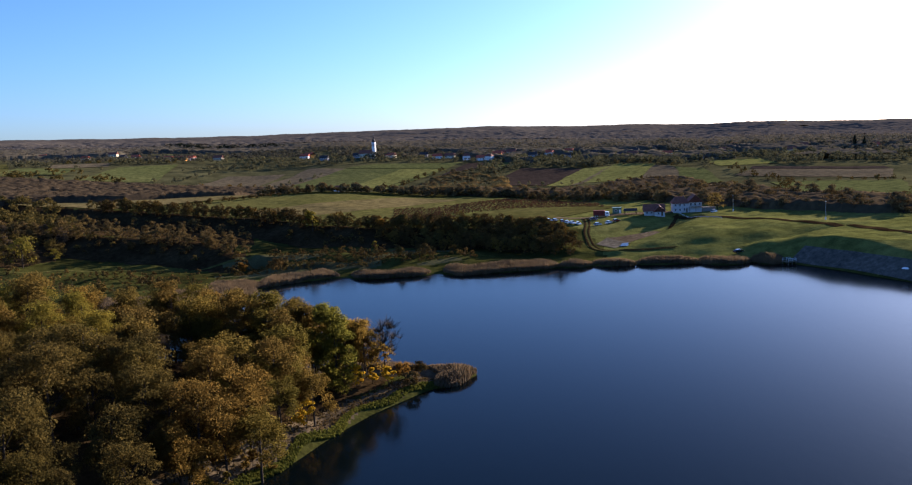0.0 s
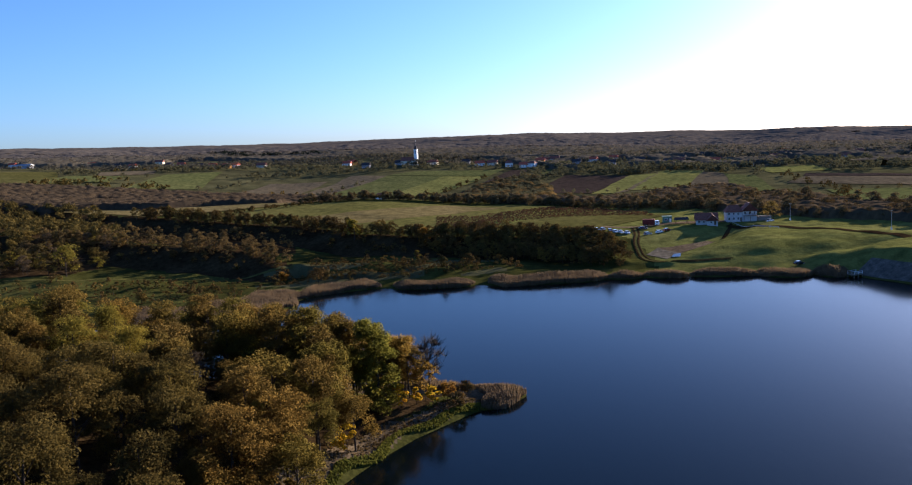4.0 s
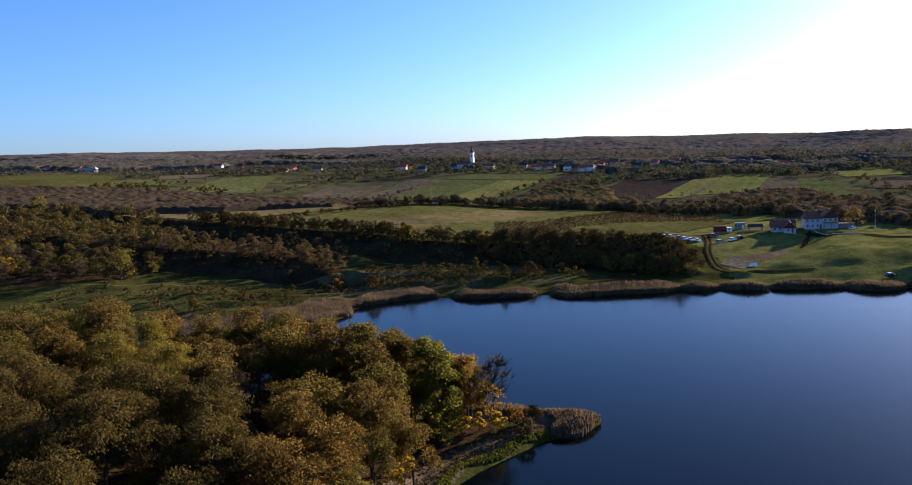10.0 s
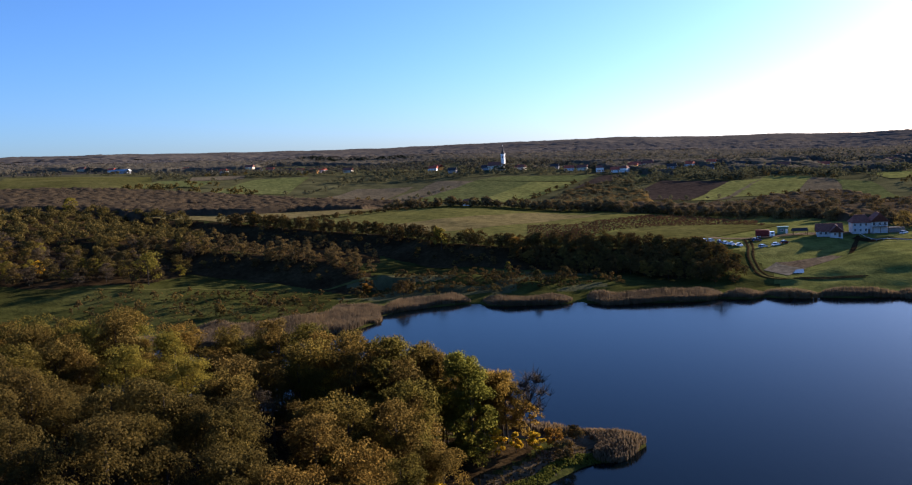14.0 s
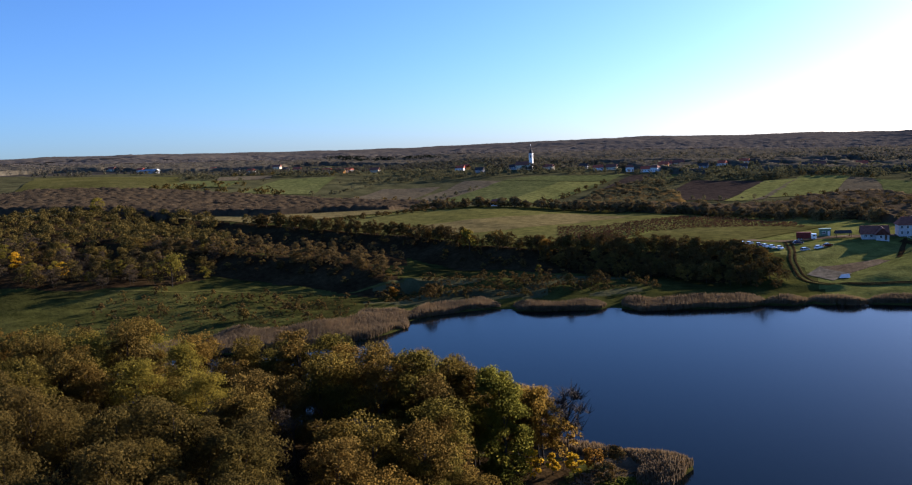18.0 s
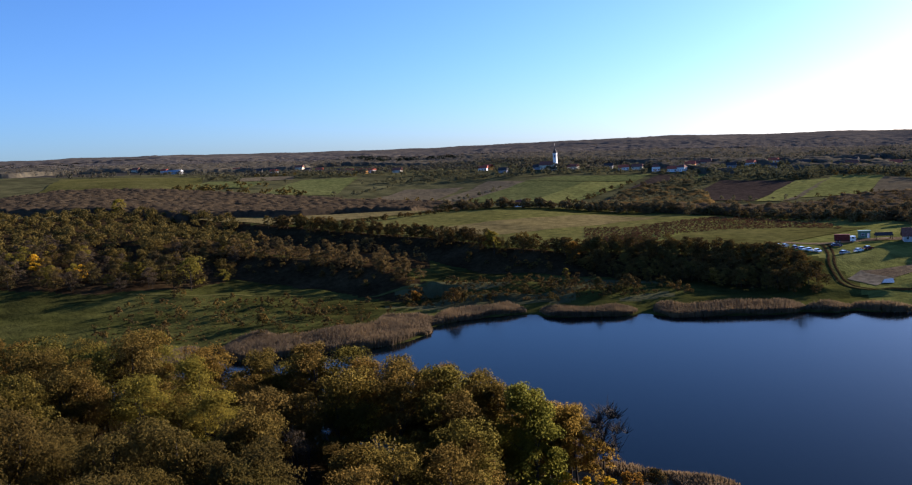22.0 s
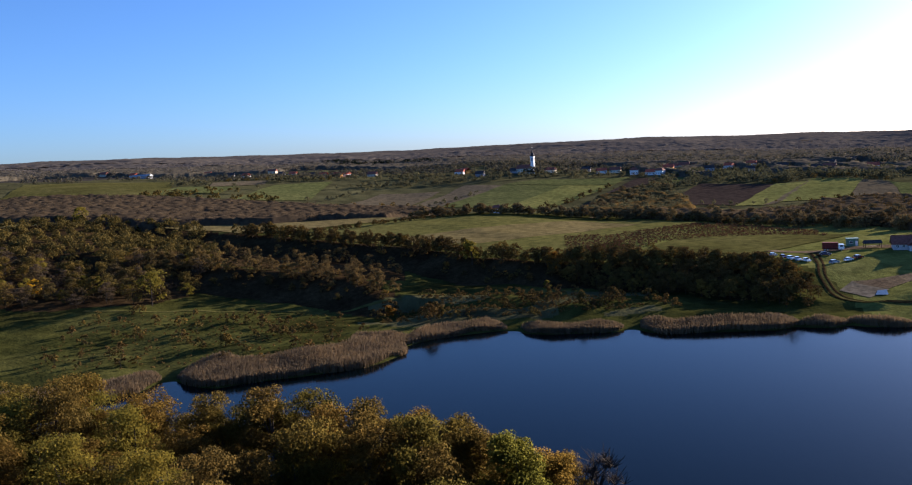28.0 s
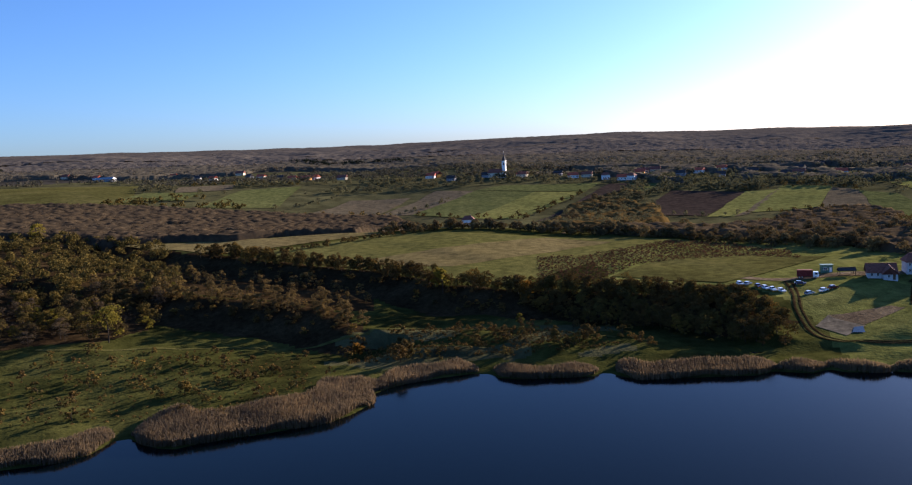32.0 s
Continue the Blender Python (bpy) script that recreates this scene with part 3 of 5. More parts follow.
def limbs(r, height_, girth, w, clumps, n=7):
    top = height_ * 0.8
    pieces = [tube([(0, 0, -0.6), (0.05, 0, 0.5), (r.uniform(-.3, .3), r.uniform(-.3, .3), height_ * 0.4), (r.uniform(-.5, .5), r.uniform(-.5, .5), top)], [girth * 1.5, girth, girth * 0.75, girth * 0.2], 7)]
    for k in range(n):
        c = clumps[int(r.integers(len(clumps)))]
        z0 = max(height_ * 0.2, min(c[2] * 0.65, top * 0.85))
        mid = (c[0] * 0.5, c[1] * 0.5, z0 + (c[2] - z0) * 0.6)
        pieces.append(tube([(0, 0, z0), mid, c[:3]], [girth * 0.45, girth * 0.28, girth * 0.08], 5))
    return joined(pieces)


def make_tree(name, leaf, seed, h, w, clumps, per, size, label, category="tree", low=0.28, girth=0.26, group="", big=None, bark=None, shape=crown_clumps):
    r = np.random.default_rng(seed)
    cl = shape(r, w, h * low, h * 0.93, clumps, big or w * 0.36)
    t = thing(name, Matrix.Identity(4), label, category, group)
    part_of("trunk", mesh_np(name + "_trunk", *limbs(r, h, girth, w, cl), [bark or BARK], smooth=True), t)
    part_of("crown", mesh_np(name + "_crown", *leaves(cl, per, size, seed=seed), [leaf]), t)
    return t


def stand(tree, x, y, scale, turn, first=[0]):
    z = height(x, y)
    m = Matrix.LocRotScale((x, y, z), Euler((0, 0, turn)), (scale, scale, scale * random.uniform(0.92, 1.08)))
    return copy_thing(tree, m)


def scatter(poly, gap, seed, jitter=0.42):
    """Points in a polygon, about gap apart."""
    r = np.random.default_rng(seed)
    p = np.array(poly, float)
    xs, ys = np.arange(p[:, 0].min(), p[:, 0].max() + gap, gap), np.arange(p[:, 1].min(), p[:, 1].max() + gap, gap)
    X, Y = np.meshgrid(xs, ys)
    X = X + (np.arange(len(ys)) % 2)[:, None] * gap / 2
    X, Y = (X + r.uniform(-jitter, jitter, X.shape) * gap).ravel(), (Y + r.uniform(-jitter, jitter, Y.shape) * gap).ravel()
    keep = inside(poly, X, Y) & (lake_distance(X, Y) > 3)
    return np.stack([X[keep], Y[keep]], 1)


def along(line, gap, width, seed):
    """Points strewn along a line of points."""
    r = np.random.default_rng(seed)
    out = []
    for (ax, ay), (bx, by) in zip(line, line[1:]):
        n = max(1, int(math.hypot(bx - ax, by - ay) / gap))
        for k in range(n):
            u = (k + r.uniform(0, 1)) / n
            out.append((ax + (bx - ax) * u + r.normal() * width, ay + (by - ay) * u + r.normal() * width))
    return np.array(out)


def thicket(name, points, sizes, mat, label, category="woodland", quads=40, leaf=1.0, tall=1.0, seed=3, up=0.0):
    """Many bushes or far trees in one object."""
    r = np.random.default_rng(seed)
    n = len(points)
    z = land(points[:, 0], points[:, 1])
    s = np.asarray(sizes, float)
    k = 4
    cl = np.empty((n, k, 4))
    for q in range(k):
        a = r.uniform(0, 6.28, n)
        off = r.uniform(0.1, 0.6, n) * s
        cl[:, q, 0], cl[:, q, 1] = points[:, 0] + off * np.cos(a), points[:, 1] + off * np.sin(a)
        cl[:, q, 2] = z + s * tall * r.uniform(0.35, 1.15, n)
        cl[:, q, 3] = s * r.uniform(0.45, 0.75, n)
    flat = cl.reshape(-1, 4)
    v, f = leaves(flat, max(3, quads // k), 1.0, seed=seed, up=up)
    v4 = v.reshape(-1, 4, 3)
    mid = v4.mean(1, keepdims=True)
    scale = np.repeat(np.repeat(s, k), max(3, quads // k))[:, None, None] * leaf * 0.68
    v = (mid + (v4 - mid) * scale).reshape(-1, 3)
    return tagged(new(name, mesh_np(name, v, f, [mat])), label, category, kind="stuff")



def canopy(name, X, Y, keep, gap, tall, mat, label, seed, lump=0.34):
    """Closed woodland seen from afar: one sheet of rounded crowns, about gap apart, over a grid of the plan."""
    r = np.random.default_rng(seed)
    cx_, cy_ = (X / gap).astype(int), (Y / gap).astype(int)
    x0, y0 = cx_.min() - 2, cy_.min() - 2
    shape = (cx_.max() - x0 + 4, cy_.max() - y0 + 4)
    jx, jy, jr, jh = r.uniform(0, 1, shape), r.uniform(0, 1, shape), r.uniform(0.55, 0.95, shape), r.uniform(0.5, 1.15, shape)
    up = np.zeros(X.shape)
    for i in (-1, 0, 1):
        for j in (-1, 0, 1):
            a, b = cx_ + i - x0, cy_ + j - y0
            q = np.hypot(X - (cx_ + i + jx[a, b]) * gap, Y - (cy_ + j + jy[a, b]) * gap) / (jr[a, b] * gap)
            up = np.maximum(up, jh[a, b] * np.sqrt(np.clip(1 - q * q, 0, 1)))
    up = tall * (1 - lump + lump * up + r.normal(0, 0.05, X.shape))
    Z = land(X, Y) + np.where(keep, up, -0.4)
    n, k = X.shape
    i, j = np.meshgrid(np.arange(n - 1), np.arange(k - 1), indexing="ij")
    f = np.stack([i * k + j, i * k + j + 1, (i + 1) * k + j + 1, (i + 1) * k + j], -1).reshape(-1, 4)
    f = f[keep.ravel()[f].any(1)]
    used, f = np.unique(f, return_inverse=True)
    v = np.stack([X, Y, Z], -1).reshape(-1, 3)[used]
    return tagged(new(name, mesh_np(name, v, f.reshape(-1, 4), [mat], smooth=True)), label, "woodland", kind="stuff")


def grid_over(poly, step):
    p = np.array(poly, float)
    return np.meshgrid(np.arange(p[:, 0].min() - step, p[:, 0].max() + 2 * step, step), np.arange(p[:, 1].min() - step, p[:, 1].max() + 2 * step, step), indexing="ij")


def wood_over(name, poly, step, gap, tall, mat, label, seed, bar=-9.0, lump=0.34):
    X, Y = grid_over(poly, step)
    canopy(name, X, Y, inside(poly, X + wobble(X, Y, 12, seed) * 5, Y + wobble(X, Y, 12, seed + 1) * 5) & (wobble(X, Y, 16, seed + 2) > bar), gap, tall, mat, label, seed, lump)


def plant(kinds, points, low, high, seed):
    """Copies of trees at points, then the first ones are taken away."""
    r = random.Random(seed)
    for n, (x, y) in enumerate(points):
        stand(kinds[r.randrange(len(kinds))], float(x), float(y), r.uniform(low, high), r.uniform(0, 6.28))
    for t in dict.fromkeys(kinds):
        for o in (*t.children_recursive, t):
            bpy.data.objects.remove(o)


# the wood on the headland
OAKS = [make_tree("oak_tree", OAK, 20 + k, 16.5, 4.6 + 0.35 * (k % 3), 62, 150, 0.31, "autumn oak with thinning bronze and olive leaves in the lakeside wood", group="lakeside wood", girth=0.24, low=(0.06, 0.16, 0.1)[k % 3], big=1.9, shape=lobed_clumps) for k in range(6)]
OAKS.append(make_tree("oak_tree", BARE, 27, 15.5, 4.4, 42, 100, 0.26, "half bare grey brown tree in the lakeside wood", group="lakeside wood", girth=0.24, low=0.2, big=1.9))
OAKS.append(make_tree("oak_tree", YELLOWGREEN, 28, 14.0, 4.0, 42, 170, 0.3, "olive yellow tree in the lakeside wood", group="lakeside wood", girth=0.22, low=0.12, big=1.8))
OAKS += OAKS[:5]
spots = scatter(WOOD, 7.1, 11)
spots = spots[(np.hypot(spots[:, 0], spots[:, 1] - 154) > 5.5) & ~((spots[:, 0] > -3.5) & (spots[:, 1] < 154)) & (spots[:, 0] < 3)]
spots = np.concatenate([spots, [(-30.0, 162.0), (-42.0, 160.0), (-51.0, 157.0), (-62.0, 160.0), (-75.0, 158.0), (-12.5, 147.0), (-13.0, 154.5), (-10.0, 140.5), (-11.0, 125.5), (-15.5, 118.5), (-12.0, 133.0), (-18.5, 111.0), (-13.5, 113.0), (-24.0, 103.0), (-29.5, 95.5)]])
# Oaks at the wood's near left carry shade in a dimmer leaf colour.
dull = (spots[:, 0] < -26) & (spots[:, 1] < 132)
DIMMED_OAKS = [make_tree("oak_tree", OAK_OLIVE_DIM, 56 + k, 16.0, 4.8, 60, 140, 0.31, "oak with shade-dimmed leaf colour in the lakeside wood", group="lakeside wood", girth=0.24, low=0.08, big=1.9, shape=lobed_clumps) for k in range(3)]
plant(DIMMED_OAKS, spots[dull], 0.7, 1.1, 16)
plant(OAKS, spots[~dull], 0.7, 1.1, 5)
FILL = [make_tree("oak_tree", OAK, 52 + k, 14.0, 4.8, 50, 130, 0.31, "low bronze oak at the back of the lakeside wood", group="lakeside wood", girth=0.2, low=0.04, big=1.9, shape=lobed_clumps) for k in range(2)]
plant(FILL, scatter([(2, 164), (0, 169), (-40, 176), (-75, 185), (-104, 196), (-104, 163), (-75, 166), (-45, 168), (-16, 165)], 6.2, 14), 0.68, 0.98, 15)
BACK = [make_tree("oak_tree", OAK, 45 + k, 19.5, 5.0, 66, 150, 0.33, "tall bronze oak in the lakeside wood", group="lakeside wood", girth=0.27, low=0.12, big=2.0, shape=lobed_clumps) for k in range(3)]
plant(BACK, [(-6.5, 160.0), (-10.0, 157.5), (-10.5, 163.0), (-15.0, 160.5), (-19.0, 156.5), (-23.0, 162.0), (-15.0, 152.0), (-11.5, 150.5), (-20.5, 150.5), (-26.5, 156.0), (-29.5, 163.0), (-34.5, 158.5), (-8.5, 161.5)], 0.92, 1.08, 13)
# GOLD on one kind puts backlight through the tip oaks into leaf colour.
TIP = [make_tree("oak_tree", GOLD if k == 1 else OAK, 35 + k, 16.5, 5.0, 64, 180, 0.31, "bronze oak standing on the headland's tip", group="lakeside wood", girth=0.24, low=0.07, big=1.9, shape=lobed_clumps) for k in range(3)]
plant(TIP, [(2.4, 158.8), (5.2, 160.6), (1.0, 163.0), (-3.5, 163.0), (4.6, 164.5)], 0.8, 1.0, 12)
tree = make_tree("maple_tree", GREENLEAF, 61, 19.5, 5.0, 96, 260, 0.36, big=1.9, label="tall leafy green tree at the edge of the wood", low=0.0, girth=0.3)
tree.matrix_world = pose(-1.2, 153.6, height(-1.2, 153.6), 0, 0, 40)
# wiry bare tree on the point
r = np.random.default_rng(77)
bare = thing("bare_tree", pose(9.6, 162.5, height(9.6, 162.5)), "nearly leafless tree with fine bare twigs on the headland", "tree")
twigs = crown_clumps(r, 3.4, 4.5, 12.0, 60, 1.0)
part_of("trunk", mesh_np("bare_trunk", *limbs(r, 12.5, 0.16, 3, twigs, 26), [BARK], smooth=True), bare)
fine = []
for c in twigs:
    for k in range(10):
        e = r.normal(size=3) * 0.9
        fine.append(tube([c[:3], (c[0] + e[0], c[1] + e[1], c[2] + abs(e[2]) + 0.5)], [0.055, 0.02], 3))
part_of("twig_crown", mesh_np("bare_twigs", *joined(fine), [BARK]), bare)
for x, y, h, w, mat, name, label in ((8.4, 158.4, 8.5, 2.8, GOLD, "golden_tree", "small golden bronze tree on the headland's tip"), (9.8, 154.2, 4.6, 1.7, YELLOWLEAF, "yellow_shrub", "bright yellow autumn shrub on the lake bank"), (2.9, 154.6, 5.0, 1.9, YELLOWLEAF, "yellow_shrub", "golden autumn shrub under the trees"),
                                     (-0.6, 152.6, 4.4, 2.2, SCRUB, "dark_shrub", "low dark olive bush beside the yellow shrubs"), (-7.0, 131.6, 5.2, 2.2, YELLOWLEAF, "yellow_shrub", "bright yellow shrub on the wood's edge"),
                                     (2.0, 157.0, 4.5, 2.4, OAK, "brown_shrub", "bronze undergrowth shrub among the trunks"), (13.6, 157.5, 4.0, 2.2, RUST, "brown_shrub", "orange brown shrub near the headland's tip"), (14.5, 153.5, 3.0, 2.0, SCRUB, "brown_shrub", "russet shrub on the headland"), (17.0, 160.0, 3.4, 2.2, SCRUB, "brown_shrub", "pale russet shrub on the headland"),
                                     (6.4, 156.4, 3.6, 1.3, YELLOWLEAF, "yellow_shrub", "slim golden shrub between the trunks"), (-20.5, 126.9, 8.4, 1.8, YELLOWGREEN, "yellow_shrub", "small yellow tree inside the wood"), (-19.8, 116.1, 7.4, 1.9, YELLOWGREEN, "green_shrub", "yellow green bush on the wood's edge")):
    t = make_tree(name, mat, int(x * 7) + 300, h, w, 18, 52, 0.42, label, "shrub", low=0.15, girth=0.07)
    t.matrix_world = pose(x, y, height(x, y))

EDGE = [make_tree("edge_shrub", OAK, 640 + k, 4.6, 2.3, 16, 40, 0.45, "bronze leaved shrub on the edge of the lakeside wood", "shrub", group="wood edge shrubs", low=0.02, girth=0.07) for k in range(4)]
plant(EDGE, along([(-40, 76), (-31, 92), (-21, 106), (-14, 117), (-11.5, 124)], 2.8, 0.7, 641), 0.5, 1.0, 642)

# scrub and trees on the scarp
BUSHES = [make_tree("scrub_tree", SCRUB, 120 + k, 7.2, 2.9 + 0.25 * (k % 3), 22, 44, 0.5, "russet and olive scrub tree on the scarp above the meadow", group="scarp scrub", low=0.12, girth=0.11) for k in range(6)]
SLOPE = [make_tree("scarp_shrub", SCRUB, 130 + k, 3.6, 2.3, 14, 40, 0.45, "low dark thorn shrub on the shaded scarp", "shrub", group="scarp shrubs", low=0.02, girth=0.06) for k in range(4)]
plant(BUSHES, np.concatenate([along(RIM_FIELD[1:6], 1.3, 1.8, 22), along(RIM_FIELD[5:], 1.4, 2.4, 21), scatter([(14, 392), (53, 386), (80, 372), (103, 350), (107, 325), (98, 312), (82, 326), (55, 350), (30, 366)], 4.3, 20)]), 0.6, 1.12, 6)
lowline = [(x - 2, y - 9) for x, y in RIM_FIELD]
spots = np.concatenate([along(lowline[2:6], 4.6, 3.0, 25), along(lowline[5:9], 1.8, 4.0, 26), along([(x, y - 9) for x, y in RIM_LOW[1:]], 3.0, 3.0, 27)])
plant(SLOPE, spots, 0.4, 0.9, 28)
LOWS = [make_tree("thorn_tree", THORN, 140 + k, 7.6, 3.1, 22, 44, 0.52, "brown autumn thorn tree in the lower thicket", group="lower thicket", low=0.04, girth=0.11) for k in range(4)]
plant(LOWS, np.concatenate([along(RIM_LOW, 1.5, 3.0, 23), scatter(MIDSLOPE, 10.5, 29, 0.6)]), 0.35, 0.95, 7)
p = scatter(LEFTWOOD, 7.6, 24, 0.7)
near = (p[:, 1] < 415) & (p[:, 0] > -240)
HILL = [make_tree("hillside_tree", HILLWOOD, 150 + k, 12.0, 5.3, 30, 62, 0.62, "olive brown tree in the hillside wood", group="hillside wood", low=0.05, girth=0.16) for k in range(5)]
HILL += [make_tree("hillside_tree", BARE, 156 + k, 10.5, 4.4, 28, 40, 0.5, "half bare grey brown tree in the hillside wood", group="hillside wood", low=0.15, girth=0.14) for k in range(3)]
HILL.append(make_tree("hillside_tree", YELLOWGREEN, 159, 9.5, 4.2, 28, 56, 0.55, "olive yellow tree in the hillside wood", group="hillside wood", low=0.12, girth=0.14))
plant(HILL, p[near], 0.35, 0.92, 8)
thicket("hillside_woodland", p[~near], np.random.default_rng(9).uniform(2.4, 4.6, (~near).sum()), HILLWOOD, "olive and brown trees covering the hillside", quads=150, leaf=0.4, tall=1.0)
SINGLES = ((-212.0, 372.0, 8.5, 3.4, YELLOWLEAF, "golden yellow tree in the hillside wood"), (-187.0, 363.0, 6.5, 3.0, YELLOWLEAF, "yellow autumn tree on the wood's edge"), (-262.0, 549.0, 12.0, 5.0, YELLOWGREEN, "olive yellow tree on top of the hillside wood"),
           (-12.0, 397.5, 11.0, 4.0, YELLOWGREEN, "yellow green tree standing out of the scarp scrub"), (72.0, 342.5, 5.0, 2.2, YELLOWGREEN, "small yellow green tree before the dark scrub"),
           (-136.0, 355.0, 13.5, 7.4, YELLOWGREEN, "broad yellow olive tree at the meadow's edge"), (-41.0, 338.5, 4.6, 2.0, RUST, "small orange autumn tree on the meadow"),
           (-25.0, 318.0, 6.0, 3.0, SCRUB, "brown bushy tree beside the reeds"), (-88.0, 296.0, 4.0, 2.4, SCRUB, "round brown bush on the meadow"), (17.5, 357.0, 5.0, 1.8, YELLOWGREEN, "slim yellow bush below the scarp"),
           (38.0, 330.0, 5.0, 2.4, SCRUB, "brown bush on the flats"), (27.0, 324.0, 4.4, 2.2, SCRUB, "dark brown bush on the flats"), (22.0, 384.0, 8.0, 3.4, RUST, "round russet tree on the scarp"),
           (199.5, 381.0, 9.0, 5.2, OAK_OLIVE_DIM, "round tawny olive tree beside the lakeside house"))
for n, (x, y, h, w, mat, label) in enumerate(SINGLES):
    t = make_tree("field_tree", mat, 400 + n, h, w, 30, 36, 0.55 if h < 10 else 0.8, label, low=0.12, girth=0.05 + h * 0.012)
    t.matrix_world = pose(x, y, height(x, y))
q = np.random.default_rng(71)
spots = np.concatenate([np.stack([q.uniform(-45, 60, 84), q.uniform(318, 352, 84)], 1), np.stack([q.uniform(-150, -45, 78), q.uniform(275, 345, 78)], 1)])
spots = spots[lake_distance(spots[:, 0], spots[:, 1]) > 9]
SMALL = [make_tree("bush", SCRUB, 170 + k, 2.2, 1.5, 9, 22, 0.42, "low brown bush on the lakeside meadow", "bush", group="meadow bushes", low=0.1, girth=0.05) for k in range(4)]
plant(SMALL, spots, 0.6, 1.7, 9)

belt_p = scatter([(-44, 322), (-30, 352), (5, 352), (40, 340), (48, 322), (20, 316), (-10, 326)], 2.1, 72, 0.7)
thicket("rough_scrub", belt_p, np.random.default_rng(73).uniform(0.25, 1.1, len(belt_p)), SCRUB, "low rough brown scrub on the lakeside flats", "scrub", 26, 0.9, 0.8)
belt_p = scatter([(-150, 340), (-60, 345), (-48, 300), (-60, 280), (-140, 270)], 3.9, 74)
thicket("rough_scrub", belt_p, np.random.default_rng(75).uniform(0.25, 0.8, len(belt_p)), SCRUB, "scattered tussocks and low scrub on the meadow", "scrub", 26, 0.9, 0.8)

# ---- reeds ----
def reed_bed(name, x0, x1, y0, y1, d0, d1, density, tall, mat, label, seed, category="reeds", wide=0.19):
    """Upright stems along the water's edge, inside a window of the plan and a band of distances from the water."""
    r = np.random.default_rng(seed)
    n = int((x1 - x0) * (y1 - y0) * density * 2.4)
    x, y = r.uniform(x0, x1, n), r.uniform(y0, y1, n)
    d = lake_distance(x, y) + wobble(x, y, 4, seed) * 1.1
    ends = np.sqrt(np.clip(np.minimum(x - x0, x1 - x) / 7, 0, 1))
    keep = (d > d0 * ends) & (d < d1 * ends)
    x, y = x[keep], y[keep]
    n = len(x)
    z = np.maximum(land(x, y), -0.4) - 0.05
    h = tall * (0.35 + 0.65 * ends[keep]) * r.uniform(0.8, 1.08, n) * (1 + 0.16 * wobble(x, y, 5, seed + 1))
    a, w = r.uniform(0, 6.28, n), wide * r.uniform(0.6, 1.3, n)
    lx, ly = r.normal(0.05, 0.09, n) * h, r.normal(0.02, 0.09, n) * h
    cx_, sx_ = np.cos(a) * w / 2, np.sin(a) * w / 2
    lowv = np.stack([x - cx_ * 0.6, y - sx_ * 0.6, z], 1), np.stack([x + cx_ * 0.6, y + sx_ * 0.6, z], 1)
    mid = np.stack([x + lx * 0.5 + cx_, y + ly * 0.5 + sx_, z + h * 0.72], 1), np.stack([x + lx * 0.5 - cx_, y + ly * 0.5 - sx_, z + h * 0.72], 1)
    top = np.stack([x + lx, y + ly, z + h], 1)
    v = np.stack([lowv[0], lowv[1], mid[0], top, mid[1]], 1).reshape(-1, 3)
    f = np.arange(5 * n).reshape(-1, 5)
    return tagged(new(name, mesh_np(name, v, f, [mat])), label, category, kind="stuff")


reed_bed("reed_bed", -150, -97, 240, 276, -0.6, 9, 6.5, 1.9, REED, "dry brown reed bed along the bay's shore", 201)
reed_bed("reed_bed", -93, -30, 250, 302, -0.6, 17, 6.5, 2.3, REED, "broad bed of tall dry reeds in the bay", 202)
reed_bed("reed_bed", -33, 0.5, 282, 328, -0.6, 9, 6.5, 2.2, REED, "tall dry reeds on the bay's corner", 203)
reed_bed("reed_bed", 4.5, 37, 290, 316, -0.8, 6.5, 7.5, 2.1, REED, "strip of dry brown reeds at the water's edge", 204)
reed_bed("reed_bed", 41.5, 88, 282, 312, -0.8, 9.5, 7.5, 2.3, REED, "long strip of tall dry reeds on the far shore", 205)
for k, (x0, x1, out) in enumerate(((87, 102, 5.5), (101, 118, 5.0), (117, 142, 4.5), (140, 159, 6.0), (158, 169, 6.5))):
    reed_bed("reed_bed", x0, x1, 256, 302, -0.6, out, 8, 2.2 + 0.2 * (k % 2), REED, "rounded clump of tawny reeds below the grassy dam", 206 + 20 * k)
reed_bed("reed_bed", 19.5, 31.5, 150, 172, -0.4, 9, 13, 2.0, REED, "tawny reeds on the tip of the headland", 209)
reed_bed("reed_bed", -5, 20, 165, 196, -1.2, 4, 7, 1.7, REED, "tawny reeds behind the headland", 212)
reed_bed("waterside_grass", -35, 24, 85, 158, -0.3, 1.9, 9.0, 0.55, FRESHGRASS, "fresh green grass fringe along the water", 210, "grass", 0.4)
reed_bed("bank_grass", -35, 22, 85, 160, 1.5, 8.5, 1.2, 0.4, DRYGRASS, "tufts of dry grass on the earth bank", 211, "grass", 0.4)

